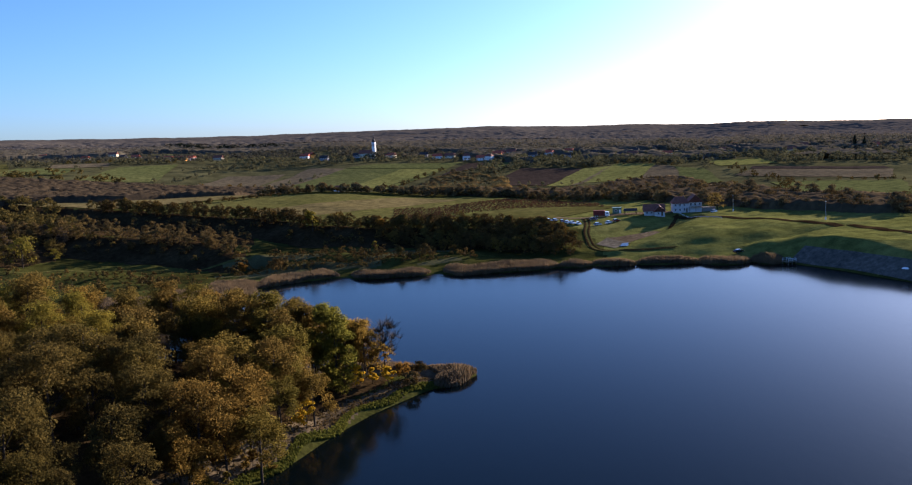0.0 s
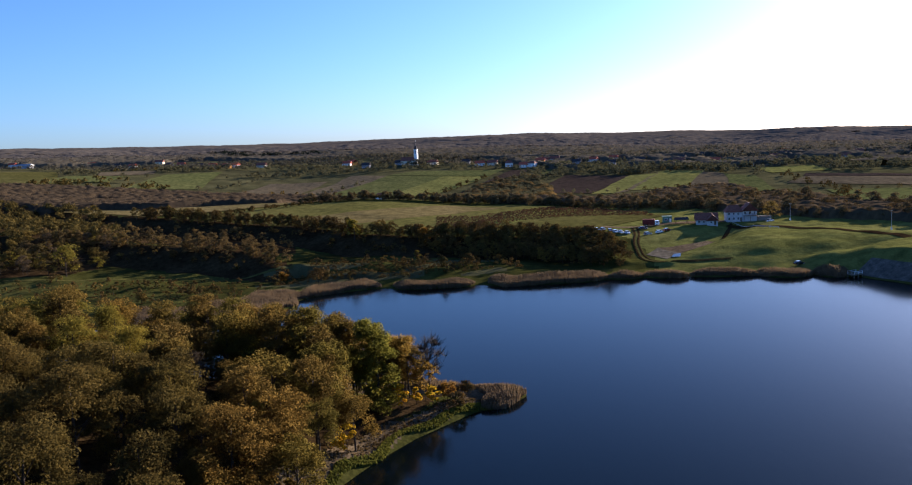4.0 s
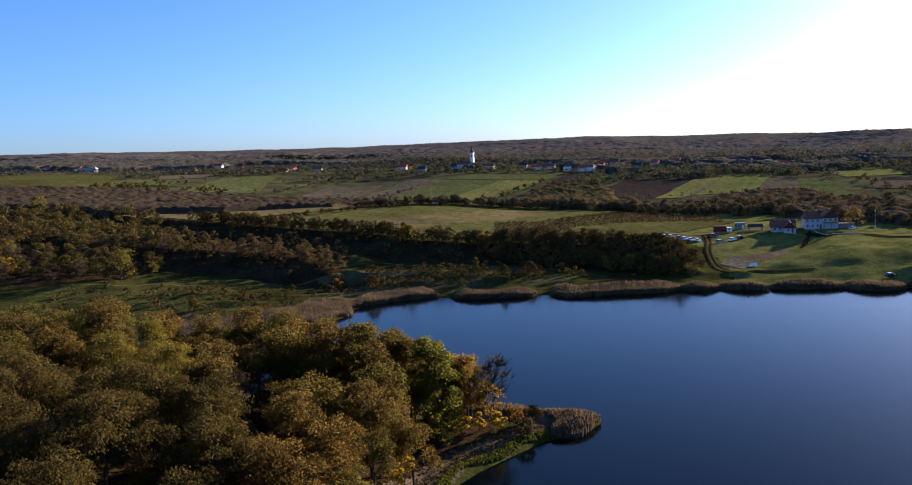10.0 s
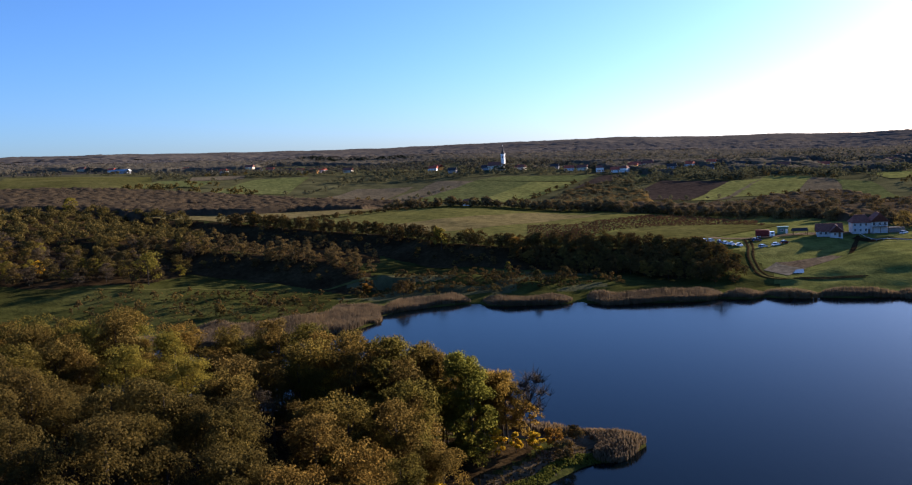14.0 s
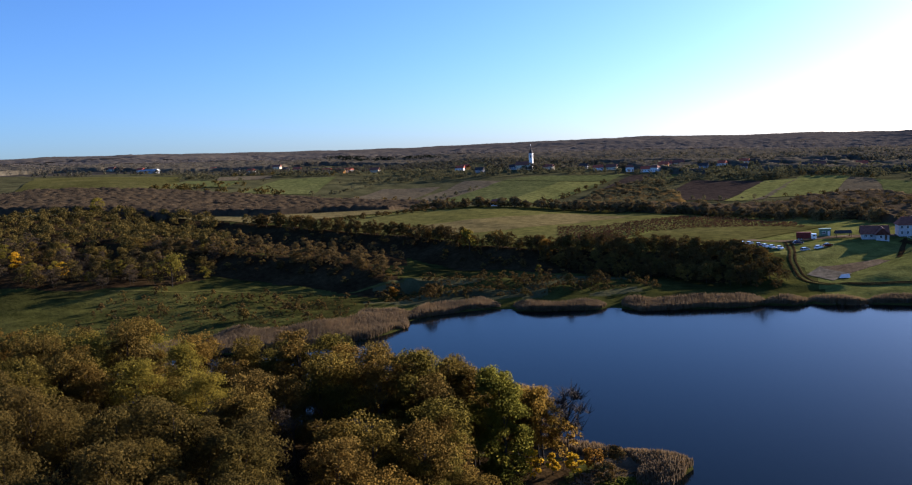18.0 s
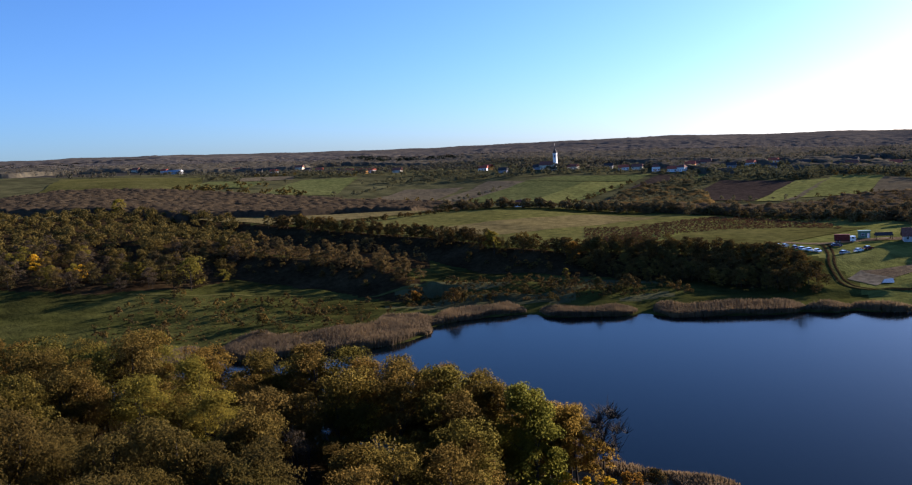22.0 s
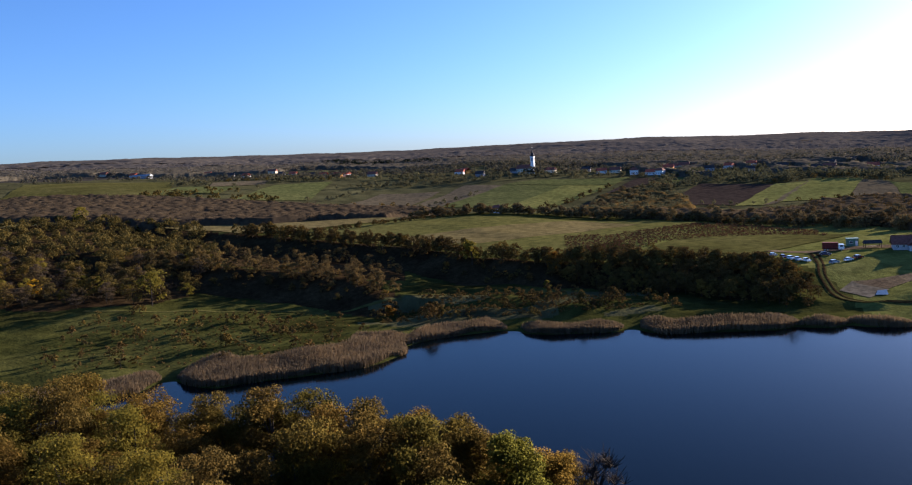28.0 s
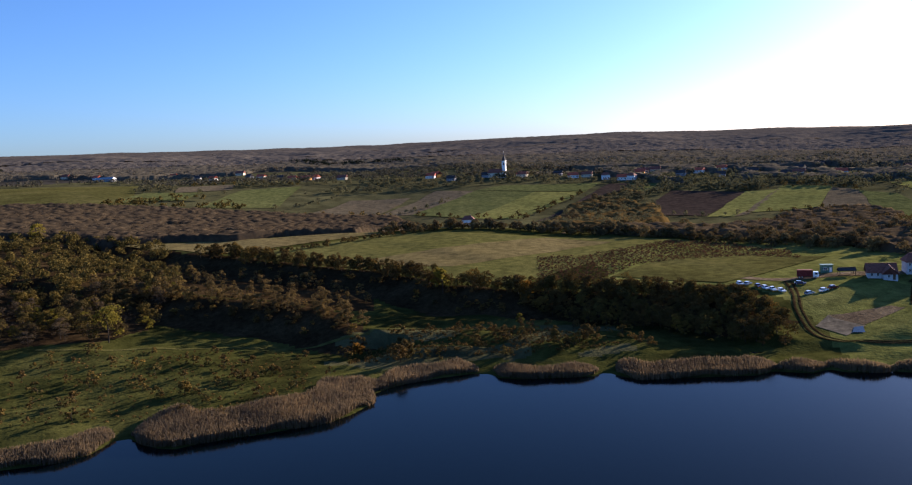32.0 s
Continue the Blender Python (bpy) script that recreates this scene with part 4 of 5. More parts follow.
# ---- fields and tracks ----
def strip(name, line, width, mat, label, category="track", lift=0.12):
    """A ribbon of ground along a line."""
    pts = []
    for (ax, ay), (bx, by) in zip(line, line[1:]):
        n = max(2, int(math.hypot(bx - ax, by - ay) / 2.0))
        pts += [(ax + (bx - ax) * k / n, ay + (by - ay) * k / n) for k in range(n)]
    pts = np.array(pts + [line[-1]], float)
    for _ in range(6):
        pts[1:-1] = (pts[:-2] + pts[1:-1] * 2 + pts[2:]) / 4
    way = np.gradient(pts, axis=0)
    side = np.stack([-way[:, 1], way[:, 0]], 1) / np.linalg.norm(way, axis=1, keepdims=True)
    rows = []
    for k, u in enumerate((-0.5, -0.2, 0.2, 0.5)):
        q = pts + side * (u * width * (1 + 0.25 * wobble(pts[:, 0] + k, pts[:, 1], 5, 60 + k)))[:, None]
        rows.append(np.stack([q[:, 0], q[:, 1], land(q[:, 0], q[:, 1]) + lift + (0.05 if k in (1, 2) else 0)], 1))
    v = np.stack(rows, 1).reshape(-1, 3)
    n = len(pts)
    i, j = np.meshgrid(np.arange(n - 1), np.arange(3), indexing="ij")
    f = np.stack([i * 4 + j, i * 4 + j + 1, (i + 1) * 4 + j + 1, (i + 1) * 4 + j], -1).reshape(-1, 4)
    return tagged(new(name, mesh_np(name, v, f, [mat], smooth=True)), label, category, kind="structure")


patch("field", [(-72, 459), (20, 403), (122, 523), (-8, 556)], FIELD, "broad pale green autumn field on the rise", lift=0.3, n=40)
patch("field", [(-72, 459), (-8, 556), (-52, 560), (-128, 491)], FIELD, "pale green end of the broad field", lift=0.3)
patch("field", [(-62, 463), (-8, 444), (82, 514), (48, 538)], STUBBLE, "straw coloured strip across the field", lift=0.38, n=40)
patch("field", [(-205, 533), (-138, 497), (-54, 567), (-66, 582)], STUBBLE, "narrow straw field beyond the hedge", lift=0.35)
patch("field", [(62, 412), (104, 386), (170, 440), (124, 486)], PASTURE, "smooth green pasture behind the parked cars", lift=0.3)
PLOTS = ((FALLOW, "brown fallow strip below the village", [(-143, 774), (-79, 770), (-52, 878), (-114, 875)]), (FALLOW, "pale brown fallow strip below the village", [(-79, 770), (-46, 777), (12, 891), (-27, 906)]),
         (GREENPLOT, "green strip plot on the slope", [(-46, 777), (3, 738), (74, 874), (12, 891)]), (BRIGHTPLOT, "bright green strip plot on the slope", [(3, 738), (44, 719), (125, 865), (74, 874)]),
         (GREENPLOT, "green plot under the church", [(12, 893), (125, 867), (152, 929), (45, 918)]), (PLOUGH, "dark ploughed strip running up the slope", [(57, 692), (97, 677), (177, 908), (155, 911)]),
         (PLOUGH, "dark brown ploughed plot", [(135, 690), (184, 669), (256, 786), (201, 834)]), (GREENPLOT, "pale green plot beside the houses", [(157, 822), (173, 814), (209, 893), (180, 907)]),
         (BRIGHTPLOT, "light green strip plot", [(183, 664), (201, 657), (284, 784), (256, 788)]), (FALLOW, "thin brown strip between green plots", [(201, 657), (216, 667), (294, 798), (284, 784)]),
         (BRIGHTPLOT, "light green broad plot", [(219, 675), (272, 675), (333, 782), (300, 812)]), (FALLOW, "brown grassy plot", [(267, 665), (286, 607), (336, 742), (330, 777)]),
         (GREENPLOT, "olive green plot on the valley side", [(282, 594), (297, 542), (350, 706), (336, 742)]), (BRIGHTPLOT, "bright yellow green winter crop", [(371, 716), (427, 706), (450, 785), (388, 790)]),
         (GREENPLOT, "wide olive pasture on the valley side", [(284, 440), (330, 398), (412, 516), (338, 570)]), (FALLOW, "wide grey brown field on the valley side", [(346, 642), (420, 536), (466, 598), (380, 672)]), (PLOUGH, "dark strip of ploughed land", [(380, 676), (466, 602), (476, 622), (392, 692)]),
         (PASTURE, "wide olive field on the hill", [(-470, 800), (-300, 785), (-399, 1054), (-560, 1000)]), (GREENPLOT, "green hillside field", [(-249, 808), (-179, 830), (-181, 972), (-239, 928)]),
         (GREENPLOT, "green field on the far hill", [(-331, 814), (-273, 849), (-272, 906), (-330, 890)]), (FALLOW, "brown field on the far hill", [(-300, 900), (-250, 930), (-262, 1010), (-330, 1000)]),
         (BRIGHTPLOT, "small bright green meadow behind the village", [(290, 1010), (380, 985), (400, 1030), (310, 1060)]), (FALLOW, "tawny meadow behind the village", [(60, 1040), (180, 1040), (190, 1075), (60, 1080)]))
for mat, label, corners in PLOTS:
    patch("plot", corners, mat, label, lift=0.45, n=16)
TRACK = [(128, 384), (123, 364), (116, 346), (113.5, 332), (112, 318), (118, 309), (140, 300)]
strip("dirt_track", TRACK, 3.6, PASTURE, "rutted grassy track down to the shore")
for side in (-1.1, 1.1):
    strip("wheel_rut", [(x + side, y + side * 0.25) for x, y in TRACK], 0.9, DARK_FLOOR, "dark muddy wheel rut in the track", lift=0.24)
# The road's shade is put into this dark ground colour.
strip("dam_road", [(172, 374), (180, 363.5), (197, 337), (209.7, 310.4), (213.5, 280), (215.5, 257), (218, 225)], 4.6, DARK_FLOOR, "road along the dam crest, shade put into its colour", "road", lift=0.15)
strip("gravel_yard", [(104, 402), (128, 388), (150, 392), (190, 384)], 8.0, DIRT, "worn gravel yard before the house", "yard", lift=0.15)
strip("road", [(60, 560), (96, 598), (180, 590), (290, 520)], 3.0, DIRT, "pale field road behind the pasture", "road")
# Pale ribbon painting the light caught by the terrace edge.
strip("footpath", [(-157, 343), (-138, 342.5), (-113, 347), (-92, 350), (-73, 350.5), (-60, 350), (-48, 351), (-38, 355), (-20, 358), (1, 357.5), (24, 347.5), (48, 331.5)], 1.7, PASTURE, "pale strip painted as light on the terrace edge below the scarp", "path")
patch("basin_floor", [(116, 331), (119.5, 318), (131, 327), (125.5, 341)], CONCRETE, "pale concrete floor of the spillway basin", "basin", lift=0.14, n=20)
patch("basin_side", [(125.5, 341), (131, 328), (152, 340), (150, 346)], DIRT, "bare earth bed of the spillway channel", "basin", lift=0.14, n=20)
patch("pool", [(122.6, 320.6), (126.2, 319.4), (129.6, 326.4), (126.4, 326.2)], WATER, "shallow puddle mirroring the sky in the basin", "water", lift=0.3, n=6)

# ---- hedges, far woods ----
def sized(points, low, high, seed):
    return np.random.default_rng(seed).uniform(low, high, len(points))


def belt(name, points, low, high, mat, label, quads, leaf, seed, tall=1.15, category="hedge", up=0.0):
    if len(points):
        thicket(name, points, sized(points, low, high, seed), mat, label, category, quads, leaf, tall, seed, up)


HEDGE = [make_tree("hedge_tree", SCRUB_TAWNY, 180 + k, 6.0, 3.4, 26, 30, 0.8, "tawny tree in the row behind the field", group="field hedge", low=0.0, girth=0.1) for k in range(4)]
plant(HEDGE, np.concatenate([along([(-56, 572), (-20, 576), (30, 572), (80, 556), (128, 530), (160, 505), (190, 470)], 2.6, 3.0, 61)]), 0.6, 1.15, 62)
belt("hedge", along([(-56, 572), (-20, 576), (30, 572), (80, 556), (128, 530), (160, 505), (190, 470)], 1.6, 2.6, 78), 1.2, 2.6, SCRUB, "brown undergrowth of the field hedge", 50, 0.75, 78)
belt("hedge", along([(-128, 482), (-93, 508), (-50, 548), (-20, 570)], 2.4, 1.6, 63), 1.2, 2.2, SCRUB, "low dark hedge between two fields", 60, 0.7, 63)
belt("heath_scrub", scatter([(30, 414), (54, 405), (80, 438), (110, 450), (139, 458), (158, 440), (164, 468), (140, 522), (104, 510), (85, 490), (57, 470), (35, 468)], 1.8, 64, 0.7), 0.4, 1.1, RUST_HEATH, "low red brown heath scrub beside the field", 24, 0.75, 64, 0.7, "scrub", 0.4)
wood_over("valley_wood", VALLEY, 2.0, 8.0, 4.6, VALLEYWOOD, "autumn trees along the valley stream, darkened as shade", 66, -0.9, 0.6)
belt("valley_wood", scatter(VALLEY, 6.6, 66, 0.6), 1.6, 3.6, SCRUB, "russet and tawny crowns above the valley stream", 64, 0.34, 66, 1.2, "woodland")
ROUND = [make_tree("valley_tree", SCRUB_TAWNY, 190 + k, 7.6, 4.4, 24, 46, 0.75, "round tawny tree in the valley behind the lake", group="valley trees", low=0.02, girth=0.14, big=1.9) for k in range(4)]
spots = np.concatenate([along(VALLEY_FRONT, 6.5, 3.0, 67), along([(140, 560), (190, 556), (240, 520), (268, 470)], 9.0, 9.0, 77), along([(170, 520), (215, 480), (255, 440), (290, 390)], 9.0, 8.0, 76), along([(70, 640), (110, 720), (150, 800)], 9.0, 10.0, 75)])
plant(ROUND, spots[~inside([(40, 380), (40, 500), (104, 520), (130, 474), (140, 440), (190, 400), (150, 380)], spots[:, 0], spots[:, 1])], 0.6, 1.15, 74)
SIDE_VALLEY = [(50, 600), (92, 756), (127, 800), (162, 854), (168, 822), (160, 719), (142, 630), (112, 585), (78, 585)]
wood_over("valley_wood", SIDE_VALLEY, 2.0, 8.0, 5.0, SCRUB, "tawny and olive trees filling the side valley", 79, -0.8, 0.6)
belt("valley_wood", scatter(SIDE_VALLEY, 7.0, 79, 0.6), 2.2, 4.2, SCRUB_GREEN, "olive crowns in the side valley", 80, 0.36, 79, 1.2, "woodland")
BAREWOOD = [(-440, 620), (-335, 545), (-250, 556), (-215, 534), (-140, 556), (-74, 588), (-44, 690), (-60, 752), (-160, 768), (-300, 780), (-440, 780)]
wood_over("bare_wood", BAREWOOD, 1.7, 6.6, 4.6, BARE, "grey brown leafless wood in the valley", 68, -1.3, 0.4)
belt("bare_wood", scatter(BAREWOOD, 7.0, 69, 0.6), 2.0, 3.8, BARE, "twiggy grey brown crowns of the leafless wood", 48, 0.3, 68, 1.1, "woodland", 0.5)
belt("hedge", along([(-230, 830), (-205, 800), (-330, 800), (-260, 860)], 5, 4, 69), 2.5, 4.2, SCRUB, "tawny hedge on the hill", 50, 0.7, 69)
belt("hedge", along([(100, 690), (128, 745), (152, 800), (182, 880), (192, 915)], 3.6, 5.5, 70), 2.2, 4.2, SCRUB_GREEN, "strip of bushes and trees up the slope", 60, 0.7, 70)
for k, line in enumerate(([(-80, 768), (-50, 790), (-10, 850)], [(-46, 776), (0, 740), (55, 715)], [(44, 720), (84, 790), (120, 850)], [(135, 690), (185, 668), (218, 670)], [(218, 668), (280, 662), (288, 605), (300, 545)],
                          [(256, 788), (290, 800), (335, 785), (340, 740)], [(350, 706), (362, 722), (386, 780)], [(276, 458), (350, 562), (366, 690)], [(411, 506), (350, 560)], [(-180, 800), (-150, 850), (-130, 900)], [(-140, 772), (-60, 766)],
                          [(-320, 1010), (-240, 985), (-180, 980)])):
    belt("hedge", along(line, 6.5, 3.6, 500 + k), 1.2, 3.4, SCRUB if k % 3 else SCRUB_GREEN, "hedge of small trees between plots", 46, 0.75, 520 + k)


def sector(a0, a1, r0, r1, n, seed):
    q = np.random.default_rng(seed)
    a, d = np.radians(q.uniform(a0, a1, n)), np.sqrt(q.uniform(r0 ** 2, r1 ** 2, n))
    return np.stack([d * np.sin(a), 20 + d * np.cos(a)], 1)


def thin(points, size, seed, bar):
    return points[wobble(points[:, 0], points[:, 1], size, seed) > bar]


SITES = ((5, -478, 1142, 10), (0, -421, 1240, 20), (3, -364, 1170, -10), (0, -337, 1153, 30), (1, -320, 1230, 0), (3, -239, 1125, 15), (0, -216, 1092, 10), (2, -198, 1082, 5), (0, -188, 1100, 40), (0, -36, 1030, 15), (2, -30, 1040, 70),
         (3, -11, 985, 20), (3, 30, 1000, 10), (1, 72, 1000, 40), (3, 116, 1016, 20), (0, 130, 990, -20), (1, 146, 990, 25), (4, 162, 960, 0), (0, 178, 946, 30), (2, 204, 985, 15), (4, 187, 941, 50), (1, 213, 1000, -10), (3, 245, 955, 30),
         (0, 269, 968, 60), (3, 280, 927, 20), (3, 338, 897, 0), (1, 355, 905, 35), (0, 396, 898, 10), (3, 405, 833, 25), (3, 420, 1000, 40), (1, 470, 900, 0), (3, 495, 927, 20), (0, 530, 990, 30), (1, 560, 880, 10), (1, 520, 840, 40), (3, 450, 855, 0),
         (0, -270, 1150, 20), (3, -290, 1165, 50), (1, -150, 1080, 10), (1, 230, 1010, 20), (0, 300, 985, 45), (3, 320, 940, 5), (0, -507, 1180, 30), (1, -560, 1200, 10), (3, 375, 950, 60), (1, 600, 900, 30), (0, 640, 860, 0))


def clear_views(points):
    """Leave the plots open, and clear trees on each house's camera side so it shows."""
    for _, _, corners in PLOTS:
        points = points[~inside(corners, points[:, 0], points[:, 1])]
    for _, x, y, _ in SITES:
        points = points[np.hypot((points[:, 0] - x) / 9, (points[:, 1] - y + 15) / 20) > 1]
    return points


belt("village_trees", clear_views(thin(sector(-26, 14, 905, 1000, 900, 80), 30, 81, -0.5)), 2.2, 4.2, SCRUB_GREEN, "garden trees among the village houses", 44, 0.7, 80, 1.2, "trees", 0.25)
belt("village_trees", clear_views(thin(sector(-30, 2, 1000, 1180, 1300, 82), 36, 83, -0.45)), 2.4, 4.6, GARDEN, "garden trees among the village houses", 40, 0.72, 82, 1.2, "trees", 0.25)
belt("village_trees", clear_views(thin(sector(12, 44, 800, 960, 1300, 84), 30, 85, -0.5)), 2.4, 4.8, SCRUB_GREEN, "garden trees among the village houses", 44, 0.7, 84, 1.2, "trees", 0.25)
belt("village_trees", clear_views(thin(sector(0, 44, 960, 1240, 2600, 86), 40, 87, -0.55)), 2.8, 5.4, GARDEN, "orchard and woodland trees behind the village", 36, 0.78, 86, 1.2, "trees", 0.25)
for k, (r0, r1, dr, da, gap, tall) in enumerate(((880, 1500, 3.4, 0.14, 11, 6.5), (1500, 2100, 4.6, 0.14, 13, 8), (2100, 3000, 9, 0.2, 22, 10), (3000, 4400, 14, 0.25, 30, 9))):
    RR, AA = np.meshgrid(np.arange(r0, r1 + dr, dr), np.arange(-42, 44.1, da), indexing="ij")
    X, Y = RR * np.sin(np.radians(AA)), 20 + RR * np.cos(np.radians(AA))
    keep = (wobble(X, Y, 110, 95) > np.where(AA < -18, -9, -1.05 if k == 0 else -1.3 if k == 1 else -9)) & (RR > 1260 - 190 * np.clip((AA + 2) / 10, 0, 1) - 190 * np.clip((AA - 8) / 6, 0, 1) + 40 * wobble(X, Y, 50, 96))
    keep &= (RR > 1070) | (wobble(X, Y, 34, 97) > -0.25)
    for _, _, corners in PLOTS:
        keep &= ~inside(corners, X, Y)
    # opened towards the camera, so that the house walls stay in view
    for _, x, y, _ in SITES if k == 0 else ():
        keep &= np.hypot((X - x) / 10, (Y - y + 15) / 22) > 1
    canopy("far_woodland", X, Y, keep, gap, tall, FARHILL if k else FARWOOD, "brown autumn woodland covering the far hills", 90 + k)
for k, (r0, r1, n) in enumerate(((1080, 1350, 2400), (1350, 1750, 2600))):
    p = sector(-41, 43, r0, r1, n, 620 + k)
    p = clear_views(p[(np.degrees(np.arctan2(p[:, 0], p[:, 1] - 20)) > 0) | (np.hypot(p[:, 0], p[:, 1] - 20) > 1260)])
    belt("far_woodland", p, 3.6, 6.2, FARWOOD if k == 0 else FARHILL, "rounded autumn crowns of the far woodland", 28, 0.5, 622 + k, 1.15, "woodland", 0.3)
# dark tree belts added to stand in for shade on the hill's spurs
for k, (line, gap, width) in enumerate((([(-1150, 1640), (-1040, 1640), (-960, 1650), (-890, 1590), (-840, 1560)], 0.9, 26), ([(-900, 2740), (-800, 2700), (-690, 2700)], 2.0, 30), ([(-420, 1600), (-330, 1590), (-230, 1430), (-160, 1450), (-90, 1440)], 1.8, 12))):
    belt("conifer_wood", along(line, gap, width, 600 + k), 4.0, 6.5, SPRUCE_SHADE, "dark wood standing in for shade on the far hillside", 40, 0.6, 610 + k, 1.1, "woodland", 0.2)

def spruce(x, y, h):
    """Dark conifer: a trunk and drooping tiers of needles."""
    t = thing("spruce_tree", pose(x, y, height(x, y)), "tall dark spruce in a village garden", "tree", "garden spruces")
    tiers = [(0.12 * math.cos(k * 2.4) * (1 - k / 40) * h * 0.3, 0.12 * math.sin(k * 2.4) * (1 - k / 40) * h * 0.3, h * (0.08 + 0.9 * k / 40), h * 0.26 * (1.04 - k / 40)) for k in range(40)]
    v, f = tube([(0, 0, -0.5), (0, 0, h * 0.5), (0, 0, h * 0.97)], [0.3, 0.2, 0.03], 6)
    part_of("trunk", mesh_np("spruce_trunk", v, f, [BARK], smooth=True), t)
    part_of("crown", mesh_np("spruce_crown", *leaves(tiers, 26, 1.1, 0.5, int(x)), [SPRUCE_SHADE]), t)


for x, y, h in ((604, 845, 17), (614, 842, 15)):
    spruce(x, y, h)

# ---- buildings ----
WHITEWALL = plain_mat("white render", (0.74, 0.72, 0.68), 0.85, wear=0.15, scale=0.8)
CHURCHWALL = plain_mat("church limewash", (0.8, 0.79, 0.76), 0.85, wear=0.1, scale=0.8)
LAKEWALL = plain_mat("lake house render", (0.5, 0.49, 0.48), 0.85, wear=0.15, scale=0.8)
CREAMWALL = plain_mat("cream render", (0.62, 0.53, 0.38), 0.85, wear=0.2, scale=0.8)
OCHREWALL = plain_mat("orange render", (0.75, 0.36, 0.08), 0.85, wear=0.2, scale=0.8)
GREYWALL = plain_mat("grey plaster", (0.28, 0.28, 0.29), 0.9, wear=0.25, scale=0.8)
STONEWALL = plain_mat("stone wall", (0.2, 0.18, 0.16), 0.9, wear=0.35, scale=2)
REDTILE = plain_mat("red roof tiles", (0.42, 0.1, 0.055), 0.8, wear=0.35, scale=1.2)
BROWNTILE = plain_mat("brown roof tiles", (0.2, 0.08, 0.055), 0.8, wear=0.35, scale=1.2)
DARKTILE = plain_mat("dark roof tiles", (0.05, 0.045, 0.045), 0.7, wear=0.3, scale=1.2)
TIN = plain_mat("grey tin roof", (0.3, 0.32, 0.34), 0.45, 0.6, wear=0.2, scale=1.0)
WOODPLANK = plain_mat("weathered timber", (0.13, 0.085, 0.05), 0.85, wear=0.4, scale=4)
GREENPAINT = plain_mat("green painted metal", (0.085, 0.18, 0.12), 0.5, wear=0.25, scale=1.5)
GLASS, nt, b = material("window glass", 0.15)
b.inputs["Base Color"].default_value = (0.02, 0.025, 0.03, 1)
WHITEPAINT = plain_mat("white paint", (0.75, 0.75, 0.73), 0.5, wear=0.1)
STEEL = plain_mat("galvanised steel", (0.4, 0.41, 0.42), 0.4, 0.8, wear=0.2)


def window(parent, x, y, z, w, h, facing):
    """A window set on a wall that faces -y (0), +x (1), +y (2) or -x (3): frame, pane and sill."""
    base = Matrix.Translation((x, y, z)) @ Matrix.Rotation(facing * math.pi / 2, 4, "Z")
    bm = bmesh.new()
    for a0, a1, b0, b1 in ((-w / 2, w / 2, h - 0.09, h), (-w / 2, w / 2, 0, 0.09), (-w / 2, -w / 2 + 0.09, 0.09, h - 0.09), (w / 2 - 0.09, w / 2, 0.09, h - 0.09), (-0.04, 0.04, 0.09, h - 0.09)):
        box(bm, a0, a1, -0.07, 0.05, b0, b1)
    f = part("window", bm, WHITEPAINT, parent)
    f.matrix_local = base
    bm = bmesh.new()
    box(bm, -w / 2 + 0.05, w / 2 - 0.05, -0.03, 0.03, 0.05, h - 0.05)
    part("pane", bm, GLASS, f)
    bm = bmesh.new()
    box(bm, -w / 2 - 0.08, w / 2 + 0.08, -0.16, 0.0, -0.08, -0.005)
    part("sill", bm, STONEWALL, f)
    return f


def gable_roof(parent, w, d, h, rise, over, mat, thick=0.22, hip=0.0):
    """A roof with its ridge along x: two slabs with eaves, hipped by so many metres at the ends."""
    bm = bmesh.new()
    x, y = w / 2 + over, d / 2 + over
    drop = over * rise / (d / 2)
    low, top = h - drop, h + rise
    for lift in (0.0, thick):
        e = [bm.verts.new(v) for v in ((-x, -y, low + lift), (x, -y, low + lift), (x, y, low + lift), (-x, y, low + lift), (-x + hip, 0, top + lift), (x - hip, 0, top + lift))]
        fs = [(0, 1, 5, 4), (2, 3, 4, 5)] + ([(1, 2, 5), (3, 0, 4)])
        for f in fs:
            bm.faces.new([e[i] for i in (f if lift else f[::-1])])
    bm.verts.ensure_lookup_table()
    for i, j in ((0, 1), (1, 2), (2, 3), (3, 0)):
        bm.faces.new([bm.verts[k] for k in (i, j, j + 6, i + 6)])
    roof = part("roof", bm, mat, parent)
    bm = bmesh.new()
    box(bm, -x + hip, x - hip, -0.16, 0.16, top + thick - 0.06, top + thick + 0.12, 0.04)
    part("ridge", bm, mat, roof)
    return roof


def walls(parent, w, d, h, rise, mat, name="wall"):
    """The body of a house with gable ends, as one shell with thickness."""
    bm = bmesh.new()
    prism(bm, [(-d / 2, -0.6), (d / 2, -0.6), (d / 2, h), (0, h + rise - 0.05), (-d / 2, h)], -w / 2, w / 2)
    bmesh.ops.rotate(bm, verts=bm.verts, cent=(0, 0, 0), matrix=Matrix.Rotation(math.pi / 2, 3, "Z"))
    return part(name, bm, mat, parent)


